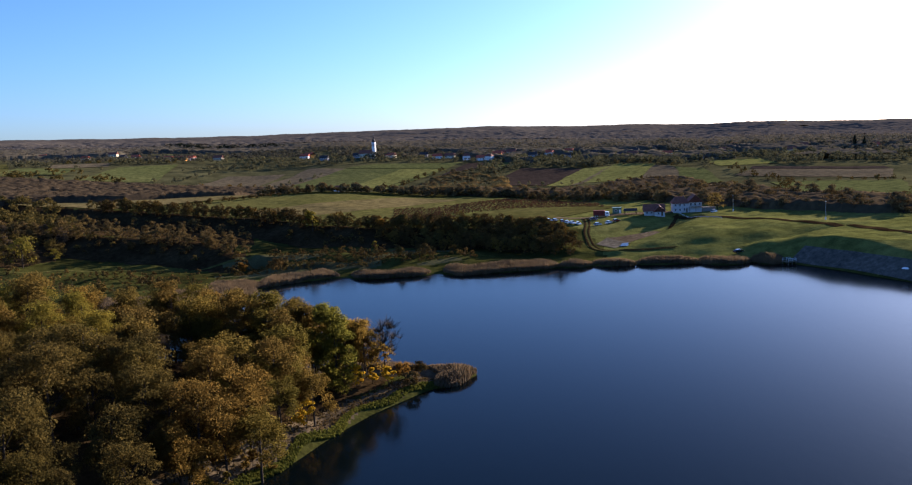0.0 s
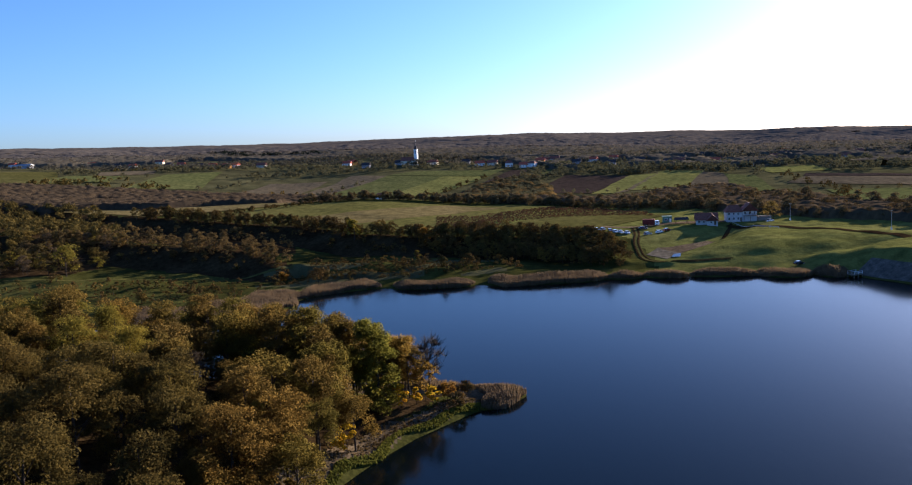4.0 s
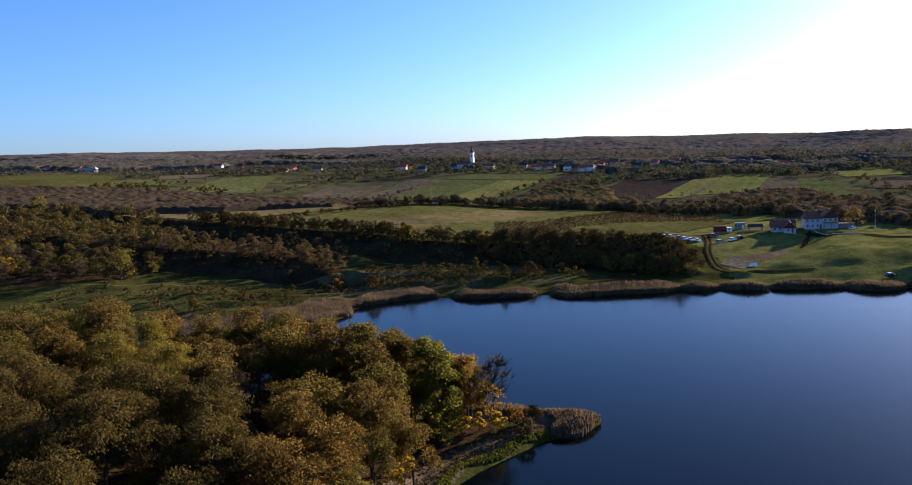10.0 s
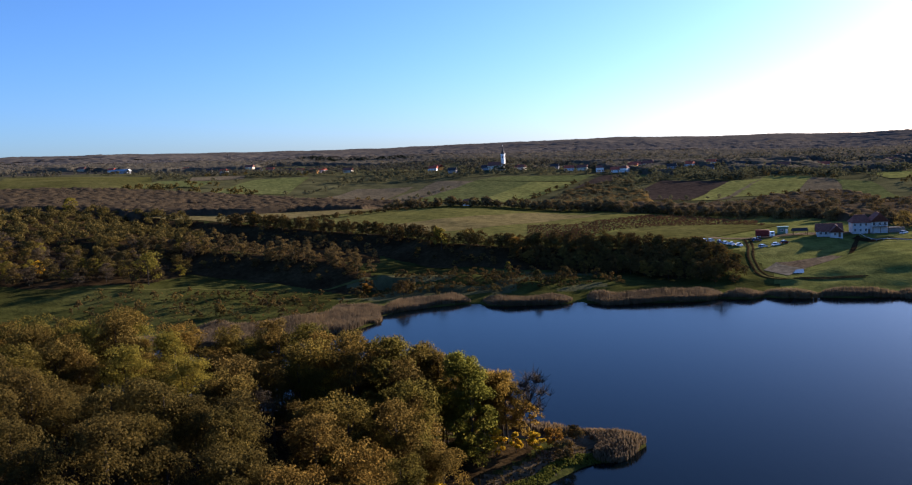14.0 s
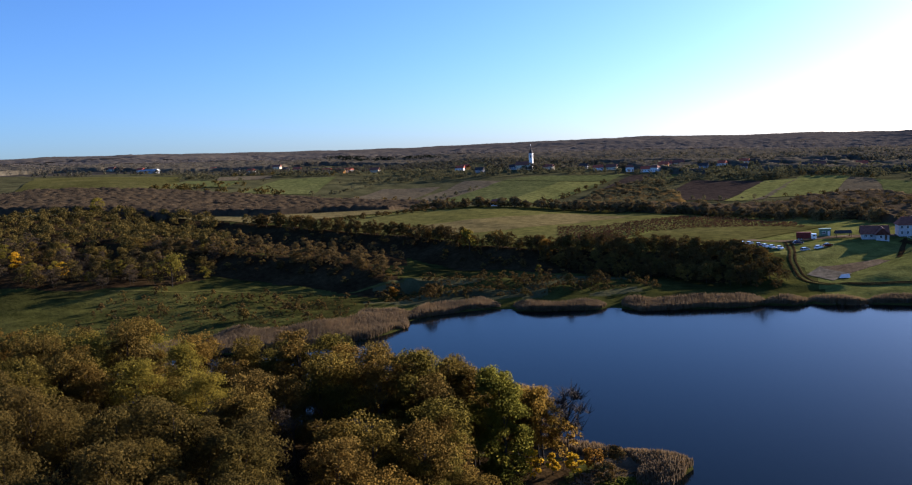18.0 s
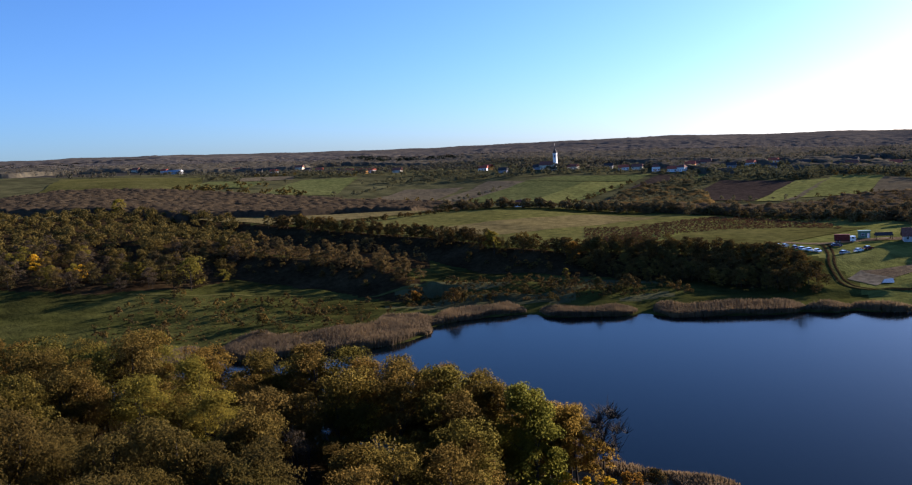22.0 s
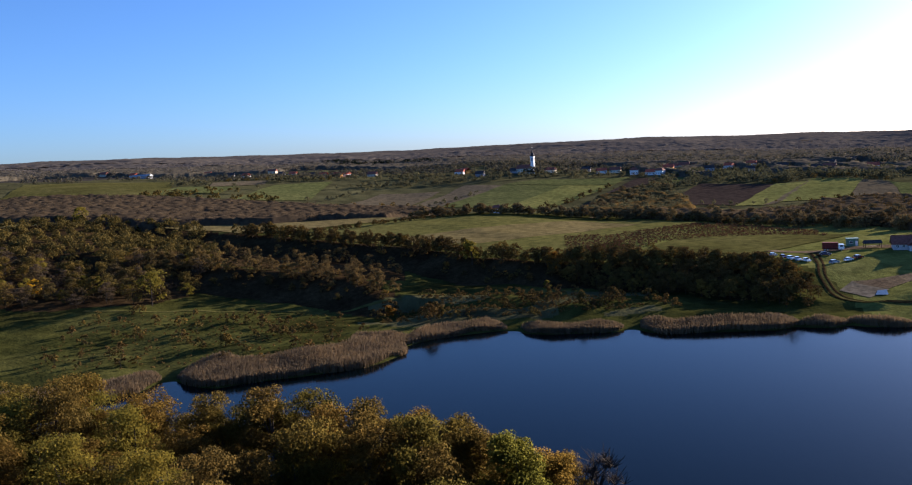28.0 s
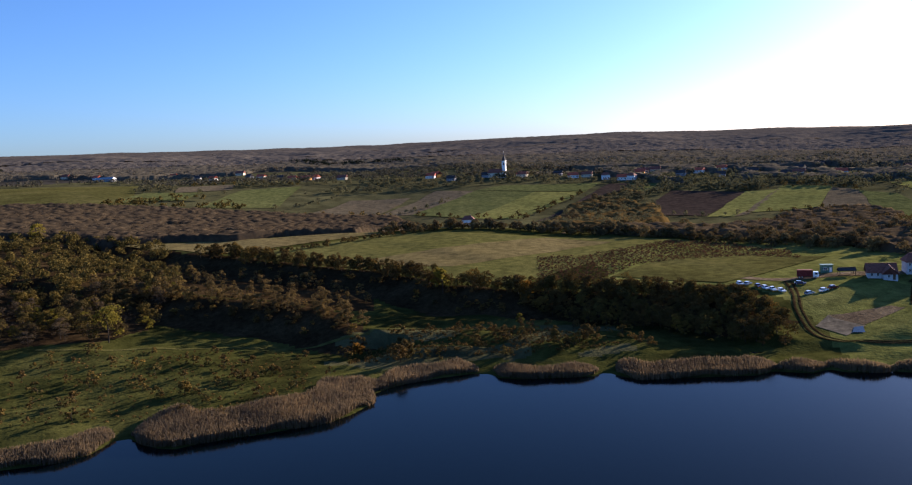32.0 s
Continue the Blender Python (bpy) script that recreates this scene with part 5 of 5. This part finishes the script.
def door(parent, x, y, z, facing, mat=None, w=0.95, h=2.05):
    base = Matrix.Translation((x, y, z)) @ Matrix.Rotation(facing * math.pi / 2, 4, "Z")
    bm = bmesh.new()
    box(bm, -w / 2, w / 2, -0.06, 0.05, 0, h, 0.02)
    dd = part("door", bm, mat or WOODPLANK, parent)
    dd.matrix_local = base
    bm = bmesh.new()
    box(bm, w / 2 - 0.16, w / 2 - 0.06, -0.12, -0.06, 0.98, 1.06, 0.01)
    part("handle", bm, STEEL, dd)


def chimney(parent, x, y, z, h=1.5):
    bm = bmesh.new()
    box(bm, x - 0.32, x + 0.32, y - 0.32, y + 0.32, z, z + h, 0.02)
    box(bm, x - 0.4, x + 0.4, y - 0.4, y + 0.4, z + h + 0.003, z + h + 0.15, 0.02)
    part("chimney", bm, STONEWALL, parent)


def cottage(name, wall_mat, roof_mat, w, d, h, rise, label, group="village houses", hip=0.0, panes=3):
    t = thing(name, Matrix.Identity(4), label, "house", group)
    walls(t, w, d, h, rise if hip == 0 else 0.1, wall_mat)
    gable_roof(t, w, d, h, rise, 0.5, roof_mat, hip=hip)
    for k in range(panes):
        window(t, -w / 2 + w * (k + 0.7) / (panes + 0.4), -d / 2 - 0.02, 0.9, 1.1, 1.3, 0)
    window(t, -w / 2 - 0.02, 0.4, 0.9, 1.1, 1.3, 3)
    door(t, w / 2 - 1.3, -d / 2 - 0.02, 0.0, 0)
    chimney(t, w * 0.2, d * 0.12, h + rise * 0.6)
    return t


KINDS = [cottage("village_house", WHITEWALL, REDTILE, 11, 7.5, 3.2, 2.6, "white village house with a red tiled roof"), cottage("village_house", CREAMWALL, BROWNTILE, 12, 8, 3.2, 2.8, "cream village house with a brown tiled roof"),
         cottage("village_house", OCHREWALL, REDTILE, 15, 8, 3.4, 2.6, "orange rendered house with a red roof"), cottage("village_house", GREYWALL, DARKTILE, 10, 7, 3.0, 2.6, "grey village house with a dark roof"),
         cottage("village_house", WHITEWALL, BROWNTILE, 9, 7.5, 4.8, 2.4, "two storey white house with a brown hipped roof", hip=2.5), cottage("barn", GREYWALL, TIN, 26, 9, 3.4, 2.0, "long farm shed with a pale tin roof", "farm sheds", panes=4)]
for k, x, y, turn in SITES:
    copy_thing(KINDS[k], pose(x, y, height(x, y) + 0.2, 0, 0, -8 - turn * 0.6))
# House copy standing in for a white shed behind the field hedge
copy_thing(KINDS[4], pose(3, 690, height(3, 690), 0, 0, -6))
for t in KINDS:
    for o in (*t.children_recursive, t):
        bpy.data.objects.remove(o)

# the church
church = thing("church", pose(51, 992, height(51, 992), 0, 0, -25), "white village church with a slim bell tower and dark spire", "church")
bm = bmesh.new()
box(bm, -1.8, 1.8, -1.8, 1.8, -1, 15.0)
box(bm, -2.0, 2.0, -2.0, 2.0, 9.3, 9.7)
tower = part("tower", bm, CHURCHWALL, church)
tower.matrix_local = Matrix.Diagonal((1.1, 1.1, 1.28, 1))
bm = bmesh.new()
box(bm, -2.1, 2.1, -2.1, 2.1, 15.0, 15.5)
part("cornice", bm, CHURCHWALL, tower)
for k in range(4):
    bm = bmesh.new()
    box(bm, -0.55, 0.55, -1.86, -1.7, 11.4, 13.8)
    o = part("belfry_opening", bm, DARKTILE, tower)
    o.matrix_local = Matrix.Rotation(k * math.pi / 2, 4, "Z")
v, f = tube([(0, 0, 15.5), (0, 0, 16.6), (0, 0, 18.2), (0, 0, 19.0), (0, 0, 22.5)], [2.2, 1.8, 1.2, 0.7, 0.08], 8)
part_of("spire", mesh_np("spire", v, f, [DARKTILE]), tower)
bm = bmesh.new()
box(bm, -0.06, 0.06, -0.06, 0.06, 22.3, 24.0)
box(bm, -0.45, 0.45, -0.05, 0.05, 23.1, 23.25)
part("cross", bm, STEEL, tower)
nave = walls(church, 17, 9, 6.5, 4.0, CREAMWALL, "nave")
nave.matrix_local = Matrix.Translation((-10.8, 0, 0))
roof = gable_roof(church, 17, 9, 6.5, 4.0, 0.4, BROWNTILE)
roof.matrix_local = Matrix.Translation((-10.8, 0, 0))
for k in range(4):
    window(church, -16 + 3.6 * k, -4.52, 2.2, 1.1, 2.6, 0)

# the lakeside guest house
gh = thing("guest_house", pose(181.5, 385.5, height(181.5, 385.5) + 0.1, 0, 0, -14), "white two storey guest house with a brown hipped roof", "house")
gh.matrix_world = gh.matrix_world @ Matrix.Diagonal((0.8, 0.86, 0.95, 1))
body = walls(gh, 9.5, 9, 5.4, 0.1, LAKEWALL)
body.matrix_local = Matrix.Translation((-1.2, 0, 0))
roof = gable_roof(gh, 9.5, 9, 5.4, 2.9, 0.7, BROWNTILE, hip=2.6)
roof.matrix_local = Matrix.Translation((-1.2, 0, 0))
wing = walls(gh, 8.5, 8.4, 6.0, 3.0, LAKEWALL, "wing")
wing.matrix_local = Matrix.Translation((7.8, -1.2, 0)) @ Matrix.Rotation(math.pi / 2, 4, "Z")
roof = gable_roof(gh, 8.5, 8.4, 6.0, 3.3, 0.8, BROWNTILE)
roof.matrix_local = Matrix.Translation((7.8, -1.2, 0)) @ Matrix.Rotation(math.pi / 2, 4, "Z")
for x in (-4.6, -1.8, 1.0):
    window(gh, x, -4.52, 0.9, 1.2, 1.4, 0)
    window(gh, x, -4.52, 3.5, 1.2, 1.3, 0)
for x in (5.0, 7.8, 10.6):
    window(gh, x, -5.47, 3.7, 1.3, 1.5, 0)
door(gh, 2.6, -4.52, 0.0, 0)
bm = bmesh.new()
box(bm, 3.7, 12.0, -7.4, -5.47, 2.9, 3.1)
balcony = part("balcony", bm, WOODPLANK, gh)
for k in range(12):
    bm = bmesh.new()
    box(bm, 3.75 + 0.74 * k, 3.83 + 0.74 * k, -7.38, -7.3, 3.1, 4.0)
    part("baluster", bm, WOODPLANK, balcony)
bm = bmesh.new()
box(bm, 3.7, 12.0, -7.42, -7.26, 4.0, 4.1)
part("handrail", bm, WOODPLANK, balcony)
for x in (3.9, 7.8, 11.8):
    bm = bmesh.new()
    box(bm, x - 0.12, x + 0.12, -7.4, -7.16, -0.5, 2.9)
    part("post", bm, WOODPLANK, balcony)
bm = bmesh.new()
box(bm, 12.1, 21.0, -4.5, 0.5, -0.5, 2.1, 0.05)
annex = part("annex", bm, STONEWALL, gh, "low grey annex")
bm = bmesh.new()
box(bm, 11.9, 21.3, -4.8, 0.8, 2.1, 2.28, 0.03)
part("roof", bm, DARKTILE, annex)
chimney(gh, 1.5, 1.2, 7.0)

lodge = thing("lodge", pose(164.5, 381.5, height(164.5, 381.5) + 0.1, 0, 0, -20), "small white lodge with a dark brown gabled roof", "house")
walls(lodge, 10, 7, 2.7, 2.6, LAKEWALL)
gable_roof(lodge, 10, 7, 2.7, 2.6, 0.7, BROWNTILE)
wing = walls(lodge, 6, 5, 2.7, 2.3, LAKEWALL, "wing")
wing.matrix_local = Matrix.Translation((2.6, -4.2, 0)) @ Matrix.Rotation(math.pi / 2, 4, "Z")
roof = gable_roof(lodge, 6, 5, 2.7, 2.3, 0.6, BROWNTILE)
roof.matrix_local = Matrix.Translation((2.6, -4.2, 0)) @ Matrix.Rotation(math.pi / 2, 4, "Z")
for x in (-3.6, -1.4):
    window(lodge, x, -3.52, 0.9, 1.1, 1.2, 0)
window(lodge, 2.0, -7.22, 0.8, 1.0, 1.2, 0)
door(lodge, 3.8, -7.22, 0.0, 0)

hut = thing("kiosk", pose(150.5, 398.5, height(150.5, 398.5) + 0.05, 0, 0, -12), "small green kiosk with a pale side wall", "hut")
bm = bmesh.new()
box(bm, -2.2, 2.2, -1.5, 1.5, -0.3, 3.0, 0.03)
part("wall", bm, GREENPAINT, hut)
bm = bmesh.new()
box(bm, -2.5, 2.5, -1.8, 1.8, 3.0, 3.2, 0.03)
part("roof", bm, GREENPAINT, hut)
window(hut, -0.7, -1.52, 1.0, 1.4, 1.1, 0)
door(hut, 1.4, -1.52, 0.0, 0, WHITEPAINT)

shed = thing("shelter", pose(154.5, 389, height(154.5, 389), 0, 0, -10), "low open timber shelter with a dark roof", "shelter")
for x, y in ((-3, -1.4), (3, -1.4), (-3, 1.4), (3, 1.4)):
    bm = bmesh.new()
    box(bm, x - 0.1, x + 0.1, y - 0.1, y + 0.1, -0.5, 2.1)
    part("post", bm, WOODPLANK, shed)
roof = gable_roof(shed, 6, 2.8, 2.1, 0.8, 0.4, DARKTILE)
bm = bmesh.new()
box(bm, -2.2, 2.2, -0.5, 0.5, 0.7, 0.78)
part("tabletop", bm, WOODPLANK, shed)

# ---- vehicles ----
RUBBER = plain_mat("tyre rubber", (0.02, 0.02, 0.02), 0.9, wear=0.2)
LAMPGLASS = plain_mat("lamp glass", (0.7, 0.68, 0.6), 0.15, wear=0.05)
TAILRED = plain_mat("tail lamp red", (0.35, 0.02, 0.02), 0.25, wear=0.1)


def paint(name, c):
    m = plain_mat(name, c, 0.16, 0.0, wear=0.06)
    m.node_tree.nodes["Principled BSDF"].inputs["Coat Weight"].default_value = 0.8
    return m


PAINTS = {"white": paint("white car paint", (0.88, 0.88, 0.87)), "silver": paint("silver car paint", (0.42, 0.44, 0.46)), "red": paint("dark red car paint", (0.13, 0.014, 0.012)), "blue": paint("dark blue car paint", (0.02, 0.03, 0.08)),
          "black": paint("black car paint", (0.012, 0.012, 0.014))}


def wheel(parent, x, y, r=0.32, w=0.2):
    ring = [(0.62, -w / 2), (0.92, -w / 2), (1.0, -w / 3), (1.0, w / 3), (0.92, w / 2), (0.62, w / 2)]
    n = 16
    vs = [(q * r * math.cos(2 * math.pi * k / n), yy, q * r * math.sin(2 * math.pi * k / n)) for k in range(n) for q, yy in ring]
    fs = [(k * 6 + i, k * 6 + (i + 1) % 6, ((k + 1) % n) * 6 + (i + 1) % 6, ((k + 1) % n) * 6 + i) for k in range(n) for i in range(6)]
    t = part_of("wheel", mesh_np("tyre", vs, fs, [RUBBER], smooth=True), parent)
    t.matrix_local = Matrix.Translation((x, y, r))
    v, f = tube([(0, -w / 2.4, 0), (0, w / 2.4, 0)], [r * 0.62, r * 0.62], 12)
    v = np.concatenate([v, [(0, -w / 2.2, 0), (0, w / 2.2, 0)]])
    caps = [(k, (k + 1) % 12, 24, 24) for k in range(12)] + [(12 + k, 12 + (k + 1) % 12, 25, 25) for k in range(12)]
    bm = bmesh.new()
    bv = [bm.verts.new(p) for p in v]
    for q in f:
        bm.faces.new([bv[i] for i in q])
    for q in caps:
        bm.faces.new([bv[i] for i in q[:3]])
    part("rim", bm, STEEL, t)


def car(colour, label, x, y, turn, estate=False):
    """A parked car, its nose along +x."""
    t = thing("car", pose(x, y, height(x, y) + 0.02, 0, 0, turn), label, "car", "parked cars")
    rear = -2.0 if estate else -1.75
    bm = bmesh.new()
    prism(bm, [(-2.1, 0.25), (2.1, 0.25), (2.18, 0.55), (2.05, 0.78), (1.1, 0.92), (-1.9, 0.95), (-2.15, 0.82), (-2.18, 0.5)], -0.86, 0.86)
    bmesh.ops.bevel(bm, geom=list(bm.edges), offset=0.07, segments=2, affect="EDGES")
    body = part("body", bm, PAINTS[colour], t)
    bm = bmesh.new()
    low = [bm.verts.new(p) for p in ((rear - 0.1, -0.8, 0.9), (1.05, -0.8, 0.9), (1.05, 0.8, 0.9), (rear - 0.1, 0.8, 0.9))]
    top = [bm.verts.new(p) for p in ((rear + 0.4, -0.62, 1.4), (0.2, -0.62, 1.42), (0.2, 0.62, 1.42), (rear + 0.4, 0.62, 1.4))]
    for i in range(4):
        j = (i + 1) % 4
        bm.faces.new((low[i], low[j], top[j], top[i]))
    bm.faces.new(top)
    bm.faces.new(low[::-1])
    bmesh.ops.bevel(bm, geom=list(bm.edges), offset=0.04, segments=1, affect="EDGES")
    part("cabin_glass", bm, GLASS, t)
    bm = bmesh.new()
    box(bm, rear + 0.36, 0.26, -0.66, 0.66, 1.39, 1.47, 0.03)
    part("roof", bm, PAINTS[colour], t)
    for px_ in (0.62, -0.6):
        for py in (-0.73, 0.73):
            bm = bmesh.new()
            box(bm, px_ - 0.06, px_ + 0.06, py - 0.05, py + 0.05, 0.9, 1.4)
            part("pillar", bm, PAINTS[colour], t)
    for px_ in (-1.3, 1.35):
        for py in (-0.78, 0.78):
            wheel(t, px_, py)
    for py in (-0.6, 0.6):
        bm = bmesh.new()
        box(bm, 2.08, 2.2, py - 0.2, py + 0.2, 0.58, 0.74, 0.03)
        part("headlight", bm, LAMPGLASS, t)
        bm = bmesh.new()
        box(bm, -2.21, -2.1, py - 0.18, py + 0.18, 0.6, 0.8, 0.03)
        part("tail_light", bm, TAILRED, t)
    for py in (-0.95, 0.95):
        bm = bmesh.new()
        box(bm, 0.62, 0.8, py - 0.1, py + 0.1, 0.92, 1.06, 0.03)
        part("mirror", bm, PAINTS[colour], t)
    return t


CARS = ((108.2, 381.8, "white", "small white car at the end of the row"), (111.0, 381.2, "silver", "silver car parked in the row on the grass"), (113.4, 376.4, "red", "dark red car parked in the row"), (115.0, 373.0, "white", "white car parked in the row on the grass"),
        (116.9, 370.6, "white", "white hatchback parked in the row"), (119.3, 368.2, "white", "white estate car closing the row"), (126.9, 360.8, "silver", "silver car standing alone on the grass"), (133.6, 363.8, "white", "white car beside a red one"),
        (138.2, 366.0, "red", "red car beside a white one"), (193.5, 372.5, "white", "white car beside the yellowing tree"), (130.0, 376.2, "blue", "dark blue car on the gravel"), (159.5, 283.5, "black", "dark car parked on the dam's grassy shoulder"))
for n, (x, y, colour, label) in enumerate(CARS):
    car(colour, label, x, y, (-86, 40, -92, -84, -89, -82, 28, 35, 22, 30, -25, 10)[n], n % 3 == 0)

CARGO = plain_mat("faded red tarpaulin", (0.15, 0.03, 0.025), 0.8, wear=0.3)
truck = thing("truck", pose(138.6, 388.5, height(138.6, 388.5) + 0.02, 0, 0, -24), "lorry with a dark red box body and white cab", "truck")
bm = bmesh.new()
box(bm, -4.4, 1.6, -1.2, 1.2, 1.0, 3.5, 0.05)
part("cargo_box", bm, CARGO, truck)
bm = bmesh.new()
prism(bm, [(1.75, 0.6), (3.9, 0.6), (3.95, 1.6), (3.6, 2.7), (1.75, 2.75)], -1.12, 1.12)
bmesh.ops.bevel(bm, geom=list(bm.edges), offset=0.08, segments=2, affect="EDGES")
cab = part("cab", bm, PAINTS["white"], truck)
bm = bmesh.new()
box(bm, 3.66, 3.93, -0.95, 0.95, 1.75, 2.5, 0.03)
part("windscreen", bm, GLASS, cab)
for py in (-1.13, 1.13):
    bm = bmesh.new()
    box(bm, 2.4, 3.4, py - 0.02, py + 0.02, 1.7, 2.4)
    part("side_window", bm, GLASS, cab)
bm = bmesh.new()
box(bm, -4.4, 3.6, -0.5, 0.5, 0.65, 0.97)
part("chassis", bm, RUBBER, truck)
for px_ in (-3.4, -2.3, 2.8):
    for py in (-1.0, 1.0):
        wheel(truck, px_, py, 0.48, 0.3)

# ---- posts, rails, dam furniture ----
for x, y in ((204.2, 373.0), (218.5, 315.4)):
    p = thing("lamp_post", pose(x, y, height(x, y)), "tall grey lamp post on a white concrete foot", "lamp post", "dam lamp posts")
    v, f = tube([(0, 0, 0), (0, 0, 4), (0, 0, 8.2)], [0.11, 0.09, 0.06], 8)
    part_of("pole", mesh_np("pole", v, f, [STEEL], smooth=True), p)
    bm = bmesh.new()
    box(bm, -0.24, 0.24, -0.24, 0.24, -0.5, 1.1, 0.04)
    part("foot", bm, WHITEPAINT, p)
    bm = bmesh.new()
    box(bm, -0.5, 0.5, -0.14, 0.14, 8.1, 8.28, 0.04)
    part("lamp_head", bm, STEEL, p)

rail = thing("guard_rail", pose(0, 0, 0), "long pale guard rail curving along the dam road", "railing")
line = along([(176, 377), (177, 366), (179, 355), (184, 345)], 1.0, 0.0, 1)
line = line[np.argsort(-line[:, 1])][::2]
v, f = tube([(x, y, height(x, y) + 0.75) for x, y in line], [0.09] * len(line), 6)
part_of("beam", mesh_np("rail_beam", v, f, [WHITEPAINT], smooth=True), rail)
for x, y in line[::2]:
    bm = bmesh.new()
    z = height(x, y)
    box(bm, x - 0.07, x + 0.07, y - 0.07, y + 0.07, z - 0.3, z + 0.7)
    part("post", bm, STEEL, rail)
strip("chute", [(175, 376), (166, 361), (156, 343)], 2.0, DARK_FLOOR, "dark stepped concrete chute down the bank", "chute", lift=0.2)

FOOT = [(169.6, 263.4), (172.9, 252.9), (176.7, 241.4), (178.8, 229), (182, 216), (192, 170), (206, 100)]
for a, b in zip(FOOT, FOOT[1:]):
    patch("dam_facing", [a, b, (b[0] + 8.8, b[1] + 3.0), (a[0] + 8.8, a[1] + 3.0)], DAMSLAB, "grey concrete slab facing on the dam's water side", "dam", lift=0.12, n=24)
intake = thing("intake_platform", pose(168.0, 261.2, 0, 0, 0, 15), "small railed concrete platform at the dam's corner", "platform")
bm = bmesh.new()
box(bm, -2.2, 2.2, -1.6, 1.6, 0.9, 1.2, 0.03)
part("deck", bm, CONCRETE, intake)
for x in (-1.9, 0, 1.9):
    for y in (-1.4, 1.4):
        bm = bmesh.new()
        box(bm, x - 0.14, x + 0.14, y - 0.14, y + 0.14, -2.4, 0.9)
        part("pile", bm, CONCRETE, intake)
        bm = bmesh.new()
        box(bm, x - 0.04, x + 0.04, y - 0.04, y + 0.04, 1.2, 2.3)
        part("rail_post", bm, WHITEPAINT, intake)
for y in (-1.4, 1.4):
    for z in (1.7, 2.25):
        bm = bmesh.new()
        box(bm, -1.95, 1.95, y - 0.035, y + 0.035, z, z + 0.07)
        part("rail", bm, WHITEPAINT, intake)
outlet = thing("outlet_tower", pose(186.5, 222, 0, 0, 0, 15), "low concrete outlet tower standing at the dam's foot", "tower")
v, f = tube([(0, 0, -2.4), (0, 0, 2.6), (0, 0, 2.65), (0, 0, 2.95)], [1.5, 1.5, 1.8, 1.8], 14)
part_of("shaft", mesh_np("shaft", v, f, [CONCRETE], smooth=False), outlet)
v, f = tube([(0, 0, 2.95), (0, 0, 3.3), (0, 0, 3.45)], [1.8, 1.2, 0.02], 14)
part_of("cap", mesh_np("cap", v, f, [WHITEPAINT]), outlet)
